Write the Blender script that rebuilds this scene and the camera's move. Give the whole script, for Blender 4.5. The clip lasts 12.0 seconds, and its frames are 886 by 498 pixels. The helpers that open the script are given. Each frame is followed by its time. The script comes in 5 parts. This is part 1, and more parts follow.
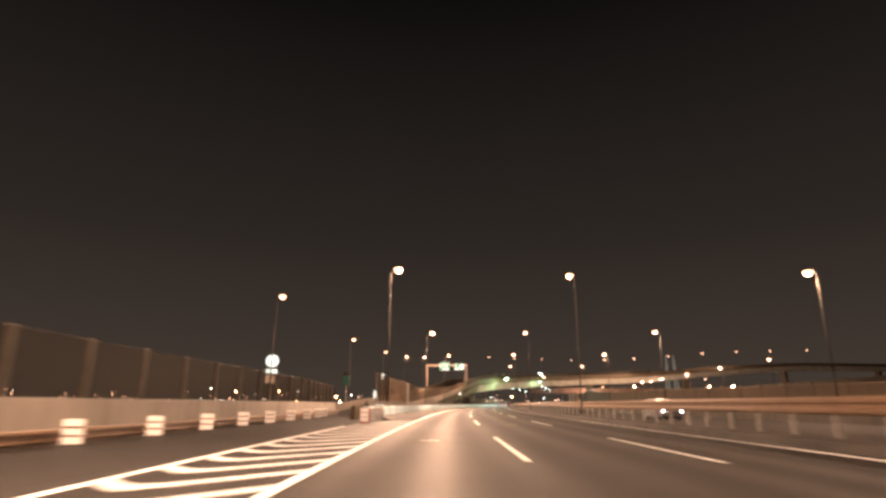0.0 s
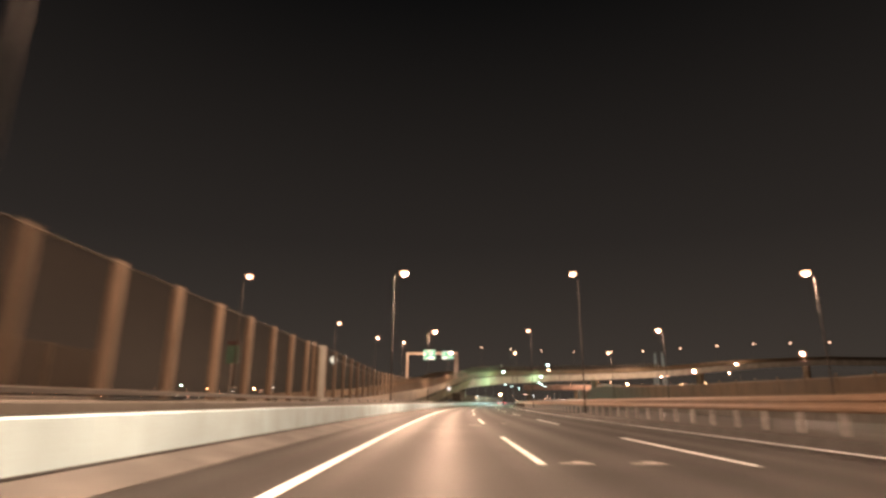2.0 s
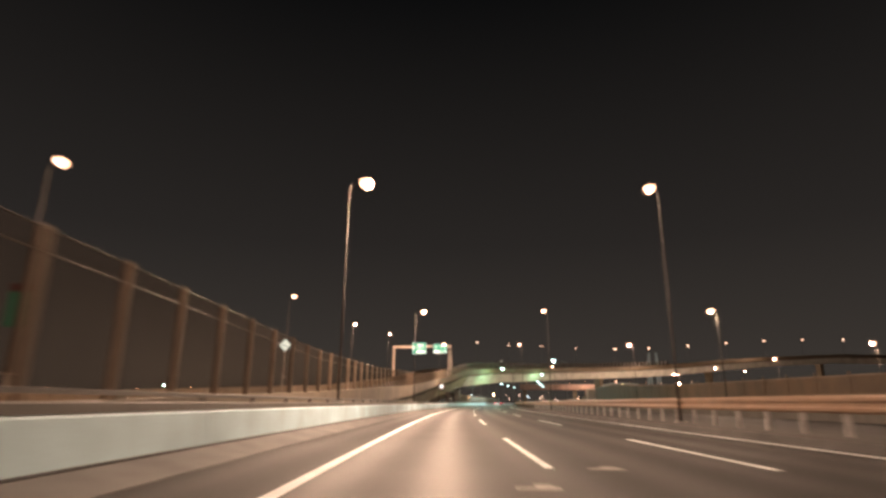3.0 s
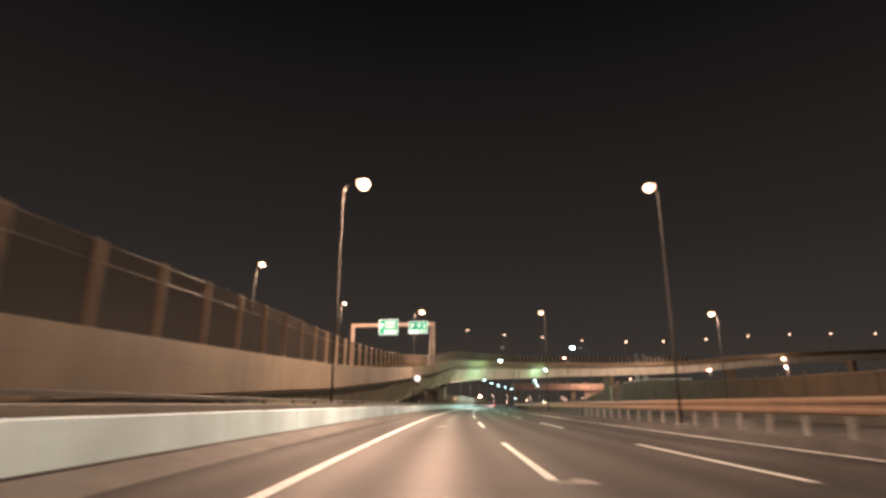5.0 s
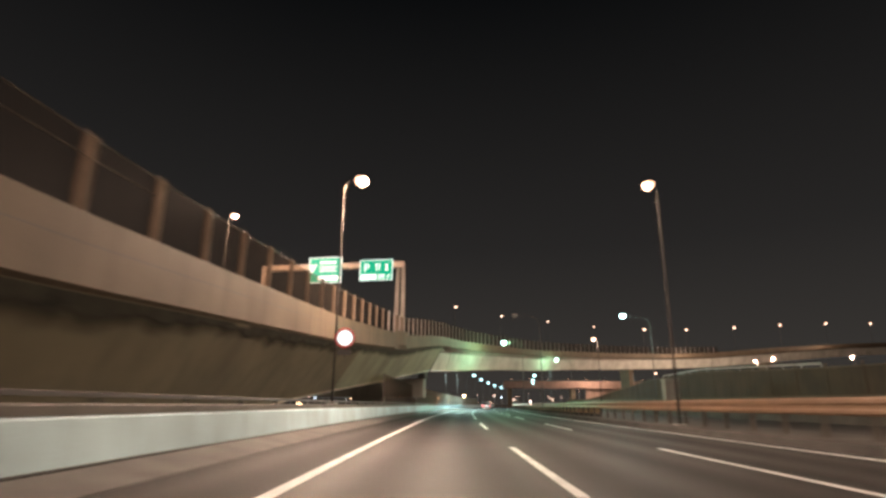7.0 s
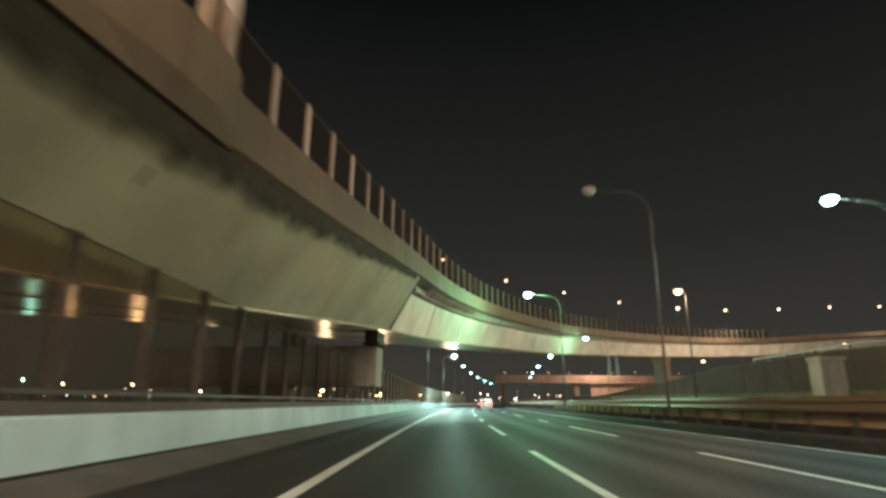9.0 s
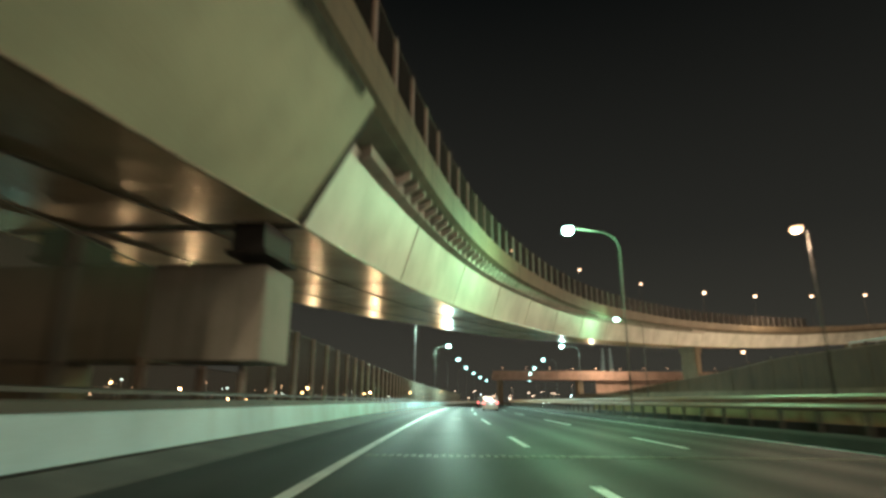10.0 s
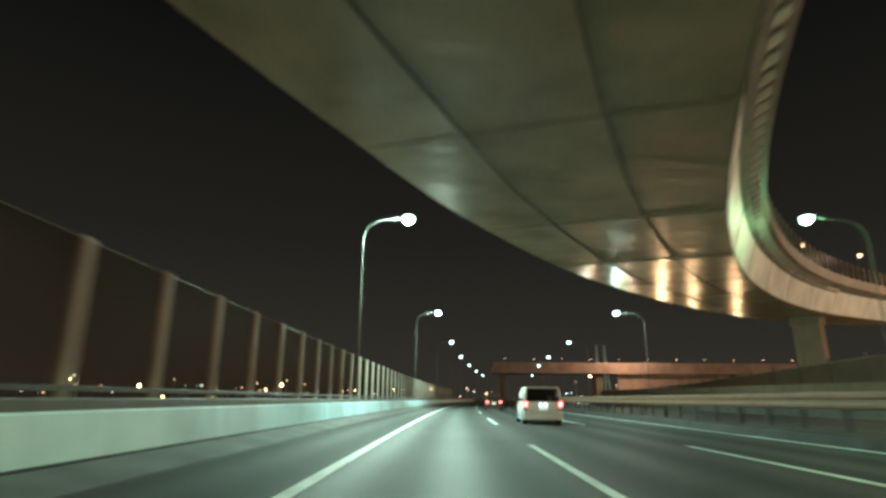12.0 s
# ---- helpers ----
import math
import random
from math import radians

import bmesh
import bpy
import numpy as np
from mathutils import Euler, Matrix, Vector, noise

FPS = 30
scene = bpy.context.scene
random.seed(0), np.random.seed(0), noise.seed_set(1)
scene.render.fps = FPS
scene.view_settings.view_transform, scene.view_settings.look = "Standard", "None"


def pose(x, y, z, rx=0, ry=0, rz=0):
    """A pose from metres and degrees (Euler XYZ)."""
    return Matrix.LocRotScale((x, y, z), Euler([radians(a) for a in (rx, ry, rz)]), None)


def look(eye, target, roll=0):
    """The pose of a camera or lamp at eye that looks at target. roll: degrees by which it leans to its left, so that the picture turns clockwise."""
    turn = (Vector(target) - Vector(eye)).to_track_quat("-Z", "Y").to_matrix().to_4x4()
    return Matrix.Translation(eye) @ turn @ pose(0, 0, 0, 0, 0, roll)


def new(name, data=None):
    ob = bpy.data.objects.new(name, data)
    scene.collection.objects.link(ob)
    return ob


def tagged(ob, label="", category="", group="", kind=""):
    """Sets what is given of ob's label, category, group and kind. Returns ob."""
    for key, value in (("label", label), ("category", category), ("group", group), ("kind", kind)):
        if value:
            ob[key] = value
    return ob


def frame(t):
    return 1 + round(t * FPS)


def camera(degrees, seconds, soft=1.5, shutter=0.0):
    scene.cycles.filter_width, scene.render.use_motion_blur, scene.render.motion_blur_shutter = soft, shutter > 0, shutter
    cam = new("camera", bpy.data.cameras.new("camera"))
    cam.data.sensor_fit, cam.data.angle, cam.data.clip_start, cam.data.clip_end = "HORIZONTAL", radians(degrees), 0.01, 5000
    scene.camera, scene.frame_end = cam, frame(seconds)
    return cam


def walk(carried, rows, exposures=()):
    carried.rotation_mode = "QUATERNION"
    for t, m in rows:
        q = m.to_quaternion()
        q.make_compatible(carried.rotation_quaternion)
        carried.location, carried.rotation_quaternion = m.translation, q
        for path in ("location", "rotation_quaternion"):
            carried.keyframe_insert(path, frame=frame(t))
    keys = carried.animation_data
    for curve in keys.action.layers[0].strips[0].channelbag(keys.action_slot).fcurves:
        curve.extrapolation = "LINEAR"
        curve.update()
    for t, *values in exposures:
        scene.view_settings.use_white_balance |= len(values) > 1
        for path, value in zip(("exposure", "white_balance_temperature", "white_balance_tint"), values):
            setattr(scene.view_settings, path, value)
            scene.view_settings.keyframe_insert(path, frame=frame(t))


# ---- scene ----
# The camera: a dashboard camera on a night expressway.
cam = camera(77.2, 12.0, soft=3.0, shutter=0.6)
EYE = 1.07
# seconds, x, y, heading to the right, pitch
ROWS = [
    (0.0, 0.000, 0.000, -0.79, 15.60),
    (0.5, -0.037, 10.041, -0.46, 15.50),
    (1.0, -0.091, 20.051, -0.11, 15.44),
    (1.5, -0.102, 30.050, 0.25, 15.41),
    (2.0, -0.035, 40.054, 0.63, 15.41),
    (2.5, 0.130, 50.071, 1.01, 15.43),
    (3.0, 0.397, 60.107, 1.39, 15.46),
    (3.5, 0.764, 70.164, 1.78, 15.50),
    (4.0, 1.220, 80.242, 2.18, 15.55),
    (4.5, 1.754, 90.341, 2.58, 15.59),
    (5.0, 2.355, 100.460, 2.98, 15.63),
    (5.5, 3.013, 110.596, 3.39, 15.66),
    (6.0, 3.720, 120.747, 3.81, 15.68),
    (6.5, 4.475, 130.912, 4.23, 15.68),
    (7.0, 5.278, 141.088, 4.65, 15.66),
    (7.5, 6.137, 151.272, 5.07, 15.64),
    (8.0, 7.061, 161.463, 5.49, 15.59),
    (8.5, 8.061, 171.655, 5.91, 15.53),
    (9.0, 9.148, 181.847, 6.31, 15.46),
    (9.5, 10.331, 192.034, 6.70, 15.38),
    (10.0, 11.612, 202.211, 7.06, 15.30),
    (10.5, 12.983, 212.374, 7.38, 15.23),
    (11.0, 14.424, 222.515, 7.65, 15.17),
    (11.5, 15.895, 232.631, 7.85, 15.13),
    (12.0, 17.331, 242.716, 7.98, 15.12),
]


def aim(x, y, yaw, pitch):
    a, b = radians(yaw), radians(pitch)
    eye = Vector((x, y, EYE))
    return look(eye, eye + Vector((math.sin(a) * math.cos(b), math.cos(a) * math.cos(b), math.sin(b))), 0.44)


walk(cam, [(t, aim(x, y, yaw, pitch)) for t, x, y, yaw, pitch in ROWS],
     [(0.0, 0.78, 6450, 12), (1.5, 0.74, 6350, 11), (2.5, 0.68, 5700, 3), (3.0, 0.64, 5700, 4), (5.5, 0.62, 5700, 5), (7.0, 0.60, 5300, 0), (9.0, 0.78, 5250, -13), (10.5, 0.57, 5500, -17), (12.0, 0.2, 5650, -12)])

# World: a dim night sky lit from below by the city.
world = bpy.data.worlds.new("night")
scene.world = world
world.use_nodes = True
wn = world.node_tree
bg = wn.nodes["Background"]
tc = wn.nodes.new("ShaderNodeTexCoord")
sep = wn.nodes.new("ShaderNodeSeparateXYZ")
ramp = wn.nodes.new("ShaderNodeValToRGB")
wn.links.new(tc.outputs["Generated"], sep.inputs[0])
wn.links.new(sep.outputs["Z"], ramp.inputs[0])
wn.links.new(ramp.outputs[0], bg.inputs[0])
ramp.color_ramp.elements[0].position = 0.0
ramp.color_ramp.elements[0].color = (0.0335, 0.0250, 0.0190, 1)
ramp.color_ramp.elements[1].position = 0.65
ramp.color_ramp.elements[1].color = (0.0024, 0.0022, 0.0021, 1)
mid = ramp.color_ramp.elements.new(0.27)
mid.color = (0.0152, 0.0117, 0.0096, 1)
bg.inputs[1].default_value = 1.0

SODIUM = (1.0, 0.585, 0.365)
MERCURY = (0.84, 1.0, 0.78)

# ---------------------------------------------------------------- materials


def mat(name, col, rough=0.7, metal=0.0, vary=0.25, scale=1.5, grain=60.0, bump=0.15, dirt=None, emit=None, power=0.0, spec=0.5):
    m = bpy.data.materials.new(name)
    m.use_nodes = True
    nt = m.node_tree
    b = nt.nodes["Principled BSDF"]
    b.inputs["Roughness"].default_value = rough
    b.inputs["Metallic"].default_value = metal
    b.inputs["Specular IOR Level"].default_value = spec
    b.inputs["Base Color"].default_value = (*col, 1)
    if emit:
        b.inputs["Emission Color"].default_value = (*emit, 1)
        b.inputs["Emission Strength"].default_value = power
        return m
    if vary <= 0:
        return m
    co = nt.nodes.new("ShaderNodeTexCoord")
    n1 = nt.nodes.new("ShaderNodeTexNoise")
    n1.inputs["Scale"].default_value = scale
    n1.inputs["Detail"].default_value = 5
    n2 = nt.nodes.new("ShaderNodeTexNoise")
    n2.inputs["Scale"].default_value = grain
    n2.inputs["Detail"].default_value = 3
    nt.links.new(co.outputs["Object"], n1.inputs["Vector"])
    nt.links.new(co.outputs["Object"], n2.inputs["Vector"])
    mix = nt.nodes.new("ShaderNodeMix")
    mix.data_type = "RGBA"
    lo = [c * (1 - vary) for c in col] if dirt is None else dirt
    hi = [min(1, c * (1 + vary * 0.6)) for c in col]
    mix.inputs["A"].default_value = (*lo, 1)
    mix.inputs["B"].default_value = (*hi, 1)
    add = nt.nodes.new("ShaderNodeMath")
    add.operation = "MULTIPLY_ADD"
    add.inputs[1].default_value = 0.3
    nt.links.new(n2.outputs[0], add.inputs[0])
    nt.links.new(n1.outputs[0], add.inputs[2])
    cr = nt.nodes.new("ShaderNodeMapRange")
    cr.inputs["From Min"].default_value = 0.42
    cr.inputs["From Max"].default_value = 0.85
    nt.links.new(add.outputs[0], cr.inputs[0])
    nt.links.new(cr.outputs[0], mix.inputs["Factor"])
    nt.links.new(mix.outputs["Result"], b.inputs["Base Color"])
    if bump:
        bn = nt.nodes.new("ShaderNodeBump")
        bn.inputs["Strength"].default_value = bump
        bn.inputs["Distance"].default_value = 0.02
        nt.links.new(n2.outputs[0], bn.inputs["Height"])
        nt.links.new(bn.outputs[0], b.inputs["Normal"])
    return m


def streaked(name, col, dark, rough=0.75, across=1.2, amount=0.6):
    """Concrete with rain streaks that run down and broad stains."""
    m = mat(name, col, rough, vary=0.3, scale=0.35, grain=25)
    nt = m.node_tree
    b = nt.nodes["Principled BSDF"]
    src = b.inputs["Base Color"].links[0].from_socket
    geo = nt.nodes.new("ShaderNodeNewGeometry")
    mp = nt.nodes.new("ShaderNodeMapping")
    mp.inputs["Scale"].default_value = (across, across, 0.08)
    nz = nt.nodes.new("ShaderNodeTexNoise")
    nz.inputs["Scale"].default_value = 1.6
    nz.inputs["Detail"].default_value = 6
    nt.links.new(geo.outputs["Position"], mp.inputs[0])
    nt.links.new(mp.outputs[0], nz.inputs["Vector"])
    mr = nt.nodes.new("ShaderNodeMapRange")
    mr.inputs["From Min"].default_value = 0.5
    mr.inputs["From Max"].default_value = 0.75
    mr.inputs["To Max"].default_value = amount
    nt.links.new(nz.outputs[0], mr.inputs[0])
    mx = nt.nodes.new("ShaderNodeMix")
    mx.data_type = "RGBA"
    nt.links.new(mr.outputs[0], mx.inputs["Factor"])
    nt.links.new(src, mx.inputs["A"])
    mx.inputs["B"].default_value = (*dark, 1)
    nt.links.new(mx.outputs["Result"], b.inputs["Base Color"])
    return m


def blotched(name, col):
    """A dirt film that thins out in blotches towards its edge (the mesh carries "film", 1 thick to 0 none)."""
    m = mat(name, col, 0.9, vary=0.6, scale=2.2, grain=12, bump=0.2)
    nt = m.node_tree
    b = nt.nodes["Principled BSDF"]
    at = nt.nodes.new("ShaderNodeAttribute")
    at.attribute_name = "film"
    geo = nt.nodes.new("ShaderNodeNewGeometry")
    nz = nt.nodes.new("ShaderNodeTexNoise")
    nz.inputs["Scale"].default_value = 0.9
    nz.inputs["Detail"].default_value = 9
    nz.inputs["Roughness"].default_value = 0.65
    nt.links.new(geo.outputs["Position"], nz.inputs["Vector"])
    su = nt.nodes.new("ShaderNodeMath")
    su.operation = "MULTIPLY_ADD"
    su.inputs[1].default_value = 0.9
    nt.links.new(at.outputs["Fac"], su.inputs[0])
    nt.links.new(nz.outputs[0], su.inputs[2])
    mr = nt.nodes.new("ShaderNodeMapRange")
    mr.inputs["From Min"].default_value = 0.72
    mr.inputs["From Max"].default_value = 1.12
    mr.inputs["To Max"].default_value = 0.88
    nt.links.new(su.outputs[0], mr.inputs[0])
    nt.links.new(mr.outputs[0], b.inputs["Alpha"])
    return m


def tracked(name, col):
    """Asphalt with polished wheel tracks, long streaks and broad patches."""
    m = mat(name, col, 0.72, spec=0.35, vary=0.4, scale=0.25, grain=90, bump=0.3)
    nt = m.node_tree
    b = nt.nodes["Principled BSDF"]
    src = b.inputs["Base Color"].links[0].from_socket
    aa, al = nt.nodes.new("ShaderNodeAttribute"), nt.nodes.new("ShaderNodeAttribute")
    aa.attribute_name, al.attribute_name = "across", "along"

    def node(op, x, y=None, z=None):
        n = nt.nodes.new("ShaderNodeMath")
        n.operation = op
        for k, v in enumerate((x, y, z)):
            if v is None:
                continue
            if isinstance(v, (int, float)):
                n.inputs[k].default_value = v
            else:
                nt.links.new(v, n.inputs[k])
        return n.outputs[0]

    def noise(fa, fl, detail):
        cv = nt.nodes.new("ShaderNodeCombineXYZ")
        nt.links.new(node("MULTIPLY", aa.outputs["Fac"], fa), cv.inputs[0])
        nt.links.new(node("MULTIPLY", al.outputs["Fac"], fl), cv.inputs[1])
        nz = nt.nodes.new("ShaderNodeTexNoise")
        nz.inputs["Scale"].default_value = 1.0
        nz.inputs["Detail"].default_value = detail
        nt.links.new(cv.outputs[0], nz.inputs["Vector"])
        return nz.outputs[0]

    wheel_tracks = node("COSINE", node("MULTIPLY_ADD", aa.outputs["Fac"], 2 * math.pi / 1.69, 0.4))
    total = node("MULTIPLY_ADD", wheel_tracks, 0.16, 0.55)
    total = node("MULTIPLY_ADD", noise(3.0, 0.03, 6), 0.6, total)
    total = node("MULTIPLY_ADD", noise(0.35, 0.06, 3), 0.35, total)
    mx = nt.nodes.new("ShaderNodeMix")
    mx.data_type = "RGBA"
    mx.blend_type = "MULTIPLY"
    mx.inputs["Factor"].default_value = 1.0
    nt.links.new(src, mx.inputs["A"])
    cv = nt.nodes.new("ShaderNodeCombineXYZ")
    for k in range(3):
        nt.links.new(total, cv.inputs[k])
    nt.links.new(cv.outputs[0], mx.inputs["B"])
    nt.links.new(mx.outputs["Result"], b.inputs["Base Color"])
    rr = node("MULTIPLY_ADD", wheel_tracks, -0.07, 0.70)
    nt.links.new(rr, b.inputs["Roughness"])
    return m


def clear(name, tint, gloss=0.08, rough=0.08, dust=0.035):
    """Smoked sheet: lets light through, tinted, with a weak gloss."""
    m = bpy.data.materials.new(name)
    m.use_nodes = True
    nt = m.node_tree
    nt.nodes.remove(nt.nodes["Principled BSDF"])
    out = nt.nodes["Material Output"]
    tr = nt.nodes.new("ShaderNodeBsdfTransparent")
    tr.inputs[0].default_value = (*tint, 1)
    gl = nt.nodes.new("ShaderNodeBsdfGlossy")
    gl.inputs["Roughness"].default_value = rough
    df = nt.nodes.new("ShaderNodeBsdfDiffuse")
    df.inputs[0].default_value = (0.085, 0.072, 0.06, 1)
    m1, m2 = nt.nodes.new("ShaderNodeMixShader"), nt.nodes.new("ShaderNodeMixShader")
    m1.inputs[0].default_value = gloss
    m2.inputs[0].default_value = dust
    nt.links.new(tr.outputs[0], m1.inputs[1])
    nt.links.new(gl.outputs[0], m1.inputs[2])
    nt.links.new(m1.outputs[0], m2.inputs[1])
    nt.links.new(df.outputs[0], m2.inputs[2])
    nt.links.new(m2.outputs[0], out.inputs[0])
    return m


ASPHALT = tracked("asphalt", (0.0235, 0.023, 0.0225))
PAINT = mat("road_paint", (0.82, 0.87, 0.90), 0.55, vary=0.25, scale=1.3, grain=40, bump=0.1)
WORN = mat("worn_paint", (0.34, 0.33, 0.31), 0.7, vary=0.6, scale=6, grain=30)
MEDIAN = mat("median_surface", (0.045, 0.043, 0.04), 0.85, vary=0.5, scale=0.7, grain=20)
GUTTER = mat("gutter_concrete", (0.095, 0.093, 0.088), 0.8, vary=0.45, scale=0.8, grain=30)
BARRIER = streaked("barrier_concrete", (0.55, 0.76, 0.84), (0.35, 0.49, 0.54), amount=0.45)
CONCRETE = streaked("concrete", (0.31, 0.28, 0.25), (0.12, 0.11, 0.09), amount=0.6)
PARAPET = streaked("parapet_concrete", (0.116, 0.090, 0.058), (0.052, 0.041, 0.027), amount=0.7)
STAINED = streaked("stained_concrete", (0.14, 0.135, 0.10), (0.03, 0.03, 0.022), across=0.5, amount=0.95)
PIERMAT = streaked("pier_concrete", (0.27, 0.27, 0.24), (0.14, 0.14, 0.12), across=2.0)
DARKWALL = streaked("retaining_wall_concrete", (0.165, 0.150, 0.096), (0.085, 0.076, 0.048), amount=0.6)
GIRDER = streaked("girder_paint", (0.50, 0.50, 0.46), (0.34, 0.34, 0.30), rough=0.55, amount=0.2)
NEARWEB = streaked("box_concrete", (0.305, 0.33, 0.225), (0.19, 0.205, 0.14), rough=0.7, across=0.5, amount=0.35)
MOULD = blotched("mould_stain", (0.040, 0.040, 0.027))
SEAM = mat("seam_paint", (0.22, 0.18, 0.125), 0.6, vary=0.3, scale=3)
SOFFIT = mat("soffit_paint", (0.66, 0.54, 0.36), 0.24, vary=0.3, scale=0.4, grain=9, bump=0.06)


def rippled(m, size, deep):
    """Shallow ripples of a rolled plate, long across the road and short along it."""
    nt = m.node_tree
    b = nt.nodes["Principled BSDF"]
    geo = nt.nodes.new("ShaderNodeNewGeometry")
    mp = nt.nodes.new("ShaderNodeMapping")
    mp.inputs["Scale"].default_value = (0.12, 1.0, 1.0)
    nz = nt.nodes.new("ShaderNodeTexNoise")
    nz.inputs["Scale"].default_value = size
    nz.inputs["Detail"].default_value = 2
    nt.links.new(geo.outputs["Position"], mp.inputs[0])
    nt.links.new(mp.outputs[0], nz.inputs["Vector"])
    bn = nt.nodes.new("ShaderNodeBump")
    bn.inputs["Strength"].default_value = 1.0
    bn.inputs["Distance"].default_value = deep
    nt.links.new(nz.outputs[0], bn.inputs["Height"])
    nt.links.new(bn.outputs[0], b.inputs["Normal"])


rippled(SOFFIT, 1.6, 0.05)
STEEL = mat("galvanised_steel", (0.32, 0.31, 0.30), 0.55, 0.5, vary=0.2, scale=6, grain=40, bump=0.05)
POSTMAT = mat("post_paint", (0.14, 0.104, 0.072), 0.55, 0.0, vary=0.2, scale=3, grain=30, bump=0.03)
RAILMAT = mat("rail_paint", (0.16, 0.098, 0.056), 0.45, 0.2, vary=0.2, scale=2, grain=30, bump=0.03)
SMOKED = clear("brown_panel", (0.78, 0.73, 0.65), 0.003, 0.3, dust=0.03)
PANEL = clear("smoked_panel", (0.84, 0.79, 0.74), 0.003, 0.3, dust=0.085)
RUBBER = mat("rubber", (0.02, 0.02, 0.02), 0.8, vary=0.2, scale=20)
DARK = mat("dark_gap", (0.015, 0.014, 0.013), 0.9, vary=0.2)
# Both sign greens emit a little, in place of headlights thrown back.
GREEN = mat("sign_green", (0.0, 0.26, 0.13), 0.45, emit=(0.0, 0.33, 0.16), power=0.42)
GREENDIM = mat("board_green", (0.01, 0.085, 0.05), 0.4, emit=(0.0, 0.33, 0.17), power=0.03)
GLOW_LOW = mat("low_sodium_glow", (1, 0.8, 0.6), emit=(1.0, 0.5, 0.22), power=30)
ORANGED = mat("gantry_paint", (0.55, 0.45, 0.36), 0.5, vary=0.2, scale=2)
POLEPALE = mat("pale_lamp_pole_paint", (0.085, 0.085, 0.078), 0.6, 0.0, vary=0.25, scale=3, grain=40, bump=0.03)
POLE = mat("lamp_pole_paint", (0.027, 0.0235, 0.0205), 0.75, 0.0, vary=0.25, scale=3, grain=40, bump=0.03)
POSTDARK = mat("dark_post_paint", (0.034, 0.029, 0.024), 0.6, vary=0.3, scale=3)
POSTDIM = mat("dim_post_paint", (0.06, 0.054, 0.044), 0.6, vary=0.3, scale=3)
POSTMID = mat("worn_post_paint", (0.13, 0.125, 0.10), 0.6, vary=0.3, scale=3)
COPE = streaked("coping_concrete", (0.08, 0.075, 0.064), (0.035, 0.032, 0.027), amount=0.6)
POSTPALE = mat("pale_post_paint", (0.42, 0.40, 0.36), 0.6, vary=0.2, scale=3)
# Own glow of this white stands for headlight returned by the sign sheet.
SIGNWHITE = mat("sign_white", (0.8, 0.8, 0.8), 0.45, emit=(0.8, 1.0, 0.9), power=0.75)
REFLECT = mat("reflective_sheet", (0.97, 0.97, 0.95), 0.35, vary=0.15, scale=8)
FENDER = mat("fender_steel", (0.42, 0.42, 0.44), 0.5, 0.3, vary=0.35, scale=3, grain=20)
REDPAINT = mat("red_paint", (0.30, 0.03, 0.04), 0.45, vary=0.2, scale=6)
GROUND = mat("dark_ground", (0.045, 0.042, 0.035), 0.9, vary=0.5, scale=0.05, grain=3)
GRASS = mat("grass_bank", (0.115, 0.095, 0.055), 0.9, vary=0.5, scale=0.4, grain=6, bump=0.5)
GLOW_NA = mat("sodium_glow", (1, 0.8, 0.6), emit=(1.0, 0.60, 0.40), power=6.5)
GLARE_BOWL_NA = mat("sodium_glare_bowl", (1, 0.7, 0.5), emit=(1.0, 0.47, 0.25), power=3.2)
GLOW_HG = mat("mercury_glow", (0.8, 1, 0.9), emit=(0.74, 1.0, 0.9), power=9)
GLOW_FAR = mat("far_sodium_glow", (1, 0.8, 0.6), emit=(1.0, 0.55, 0.36), power=11)
GLOW_WHITE = mat("white_glow", (1, 1, 1), emit=(0.95, 1.0, 1.0), power=11)
GLOW_RED = mat("red_glow", (0.6, 0.02, 0.02), emit=(1.0, 0.17, 0.16), power=7)
LENS_OFF = mat("unlit_lens", (0.35, 0.37, 0.36), 0.3, vary=0.0)
CARWHITE = mat("white_car_paint", (0.80, 0.84, 0.88), 0.25, vary=0.04, scale=2, bump=0)
CARDARK = mat("dark_red_car_paint", (0.05, 0.012, 0.014), 0.22, vary=0.1, scale=2, bump=0)
CARGREY = mat("grey_car_paint", (0.18, 0.18, 0.19), 0.25, vary=0.1, scale=2, bump=0)
CARGLASS = mat("tinted_glass", (0.008, 0.008, 0.009), 0.05, vary=0)
TRIM = mat("black_trim", (0.02, 0.02, 0.02), 0.5, vary=0)
ALLOY = mat("alloy", (0.6, 0.6, 0.6), 0.3, 0.9, vary=0.1, scale=10, bump=0)
LENSRED = mat("red_lens", (0.35, 0.01, 0.01), 0.15, vary=0)

# ---------------------------------------------------------------- curves of the place


def heading(s):
    k = max(-1.0, min(6.0, s / 100))
    return -0.01365 + 0.07414 * k - 0.00276 * k * k


ROAD = {}
x = y = 0.0
for i in range(0, 1400):
    ROAD[i] = (x, y)
    h = heading(i * 0.5 + 0.25)
    x, y = x + 0.5 * math.sin(h), y + 0.5 * math.cos(h)
x = y = 0.0
for i in range(-1, -300, -1):
    h = heading(i * 0.5 + 0.25)
    x, y = x - 0.5 * math.sin(h), y - 0.5 * math.cos(h)
    ROAD[i] = (x, y)


def steps(keys, v):
    for (a, p), (b, q) in zip(keys, keys[1:]):
        if v <= b:
            return p + (q - p) * max(0, (v - a) / (b - a))
    return keys[-1][1]


# The camera drifts a little to the left within its lane.
SHIFT = [(-200, 0.0), (110, 0.0), (150, 0.1), (185, 0.22), (260, 0.32), (800, 0.32)]


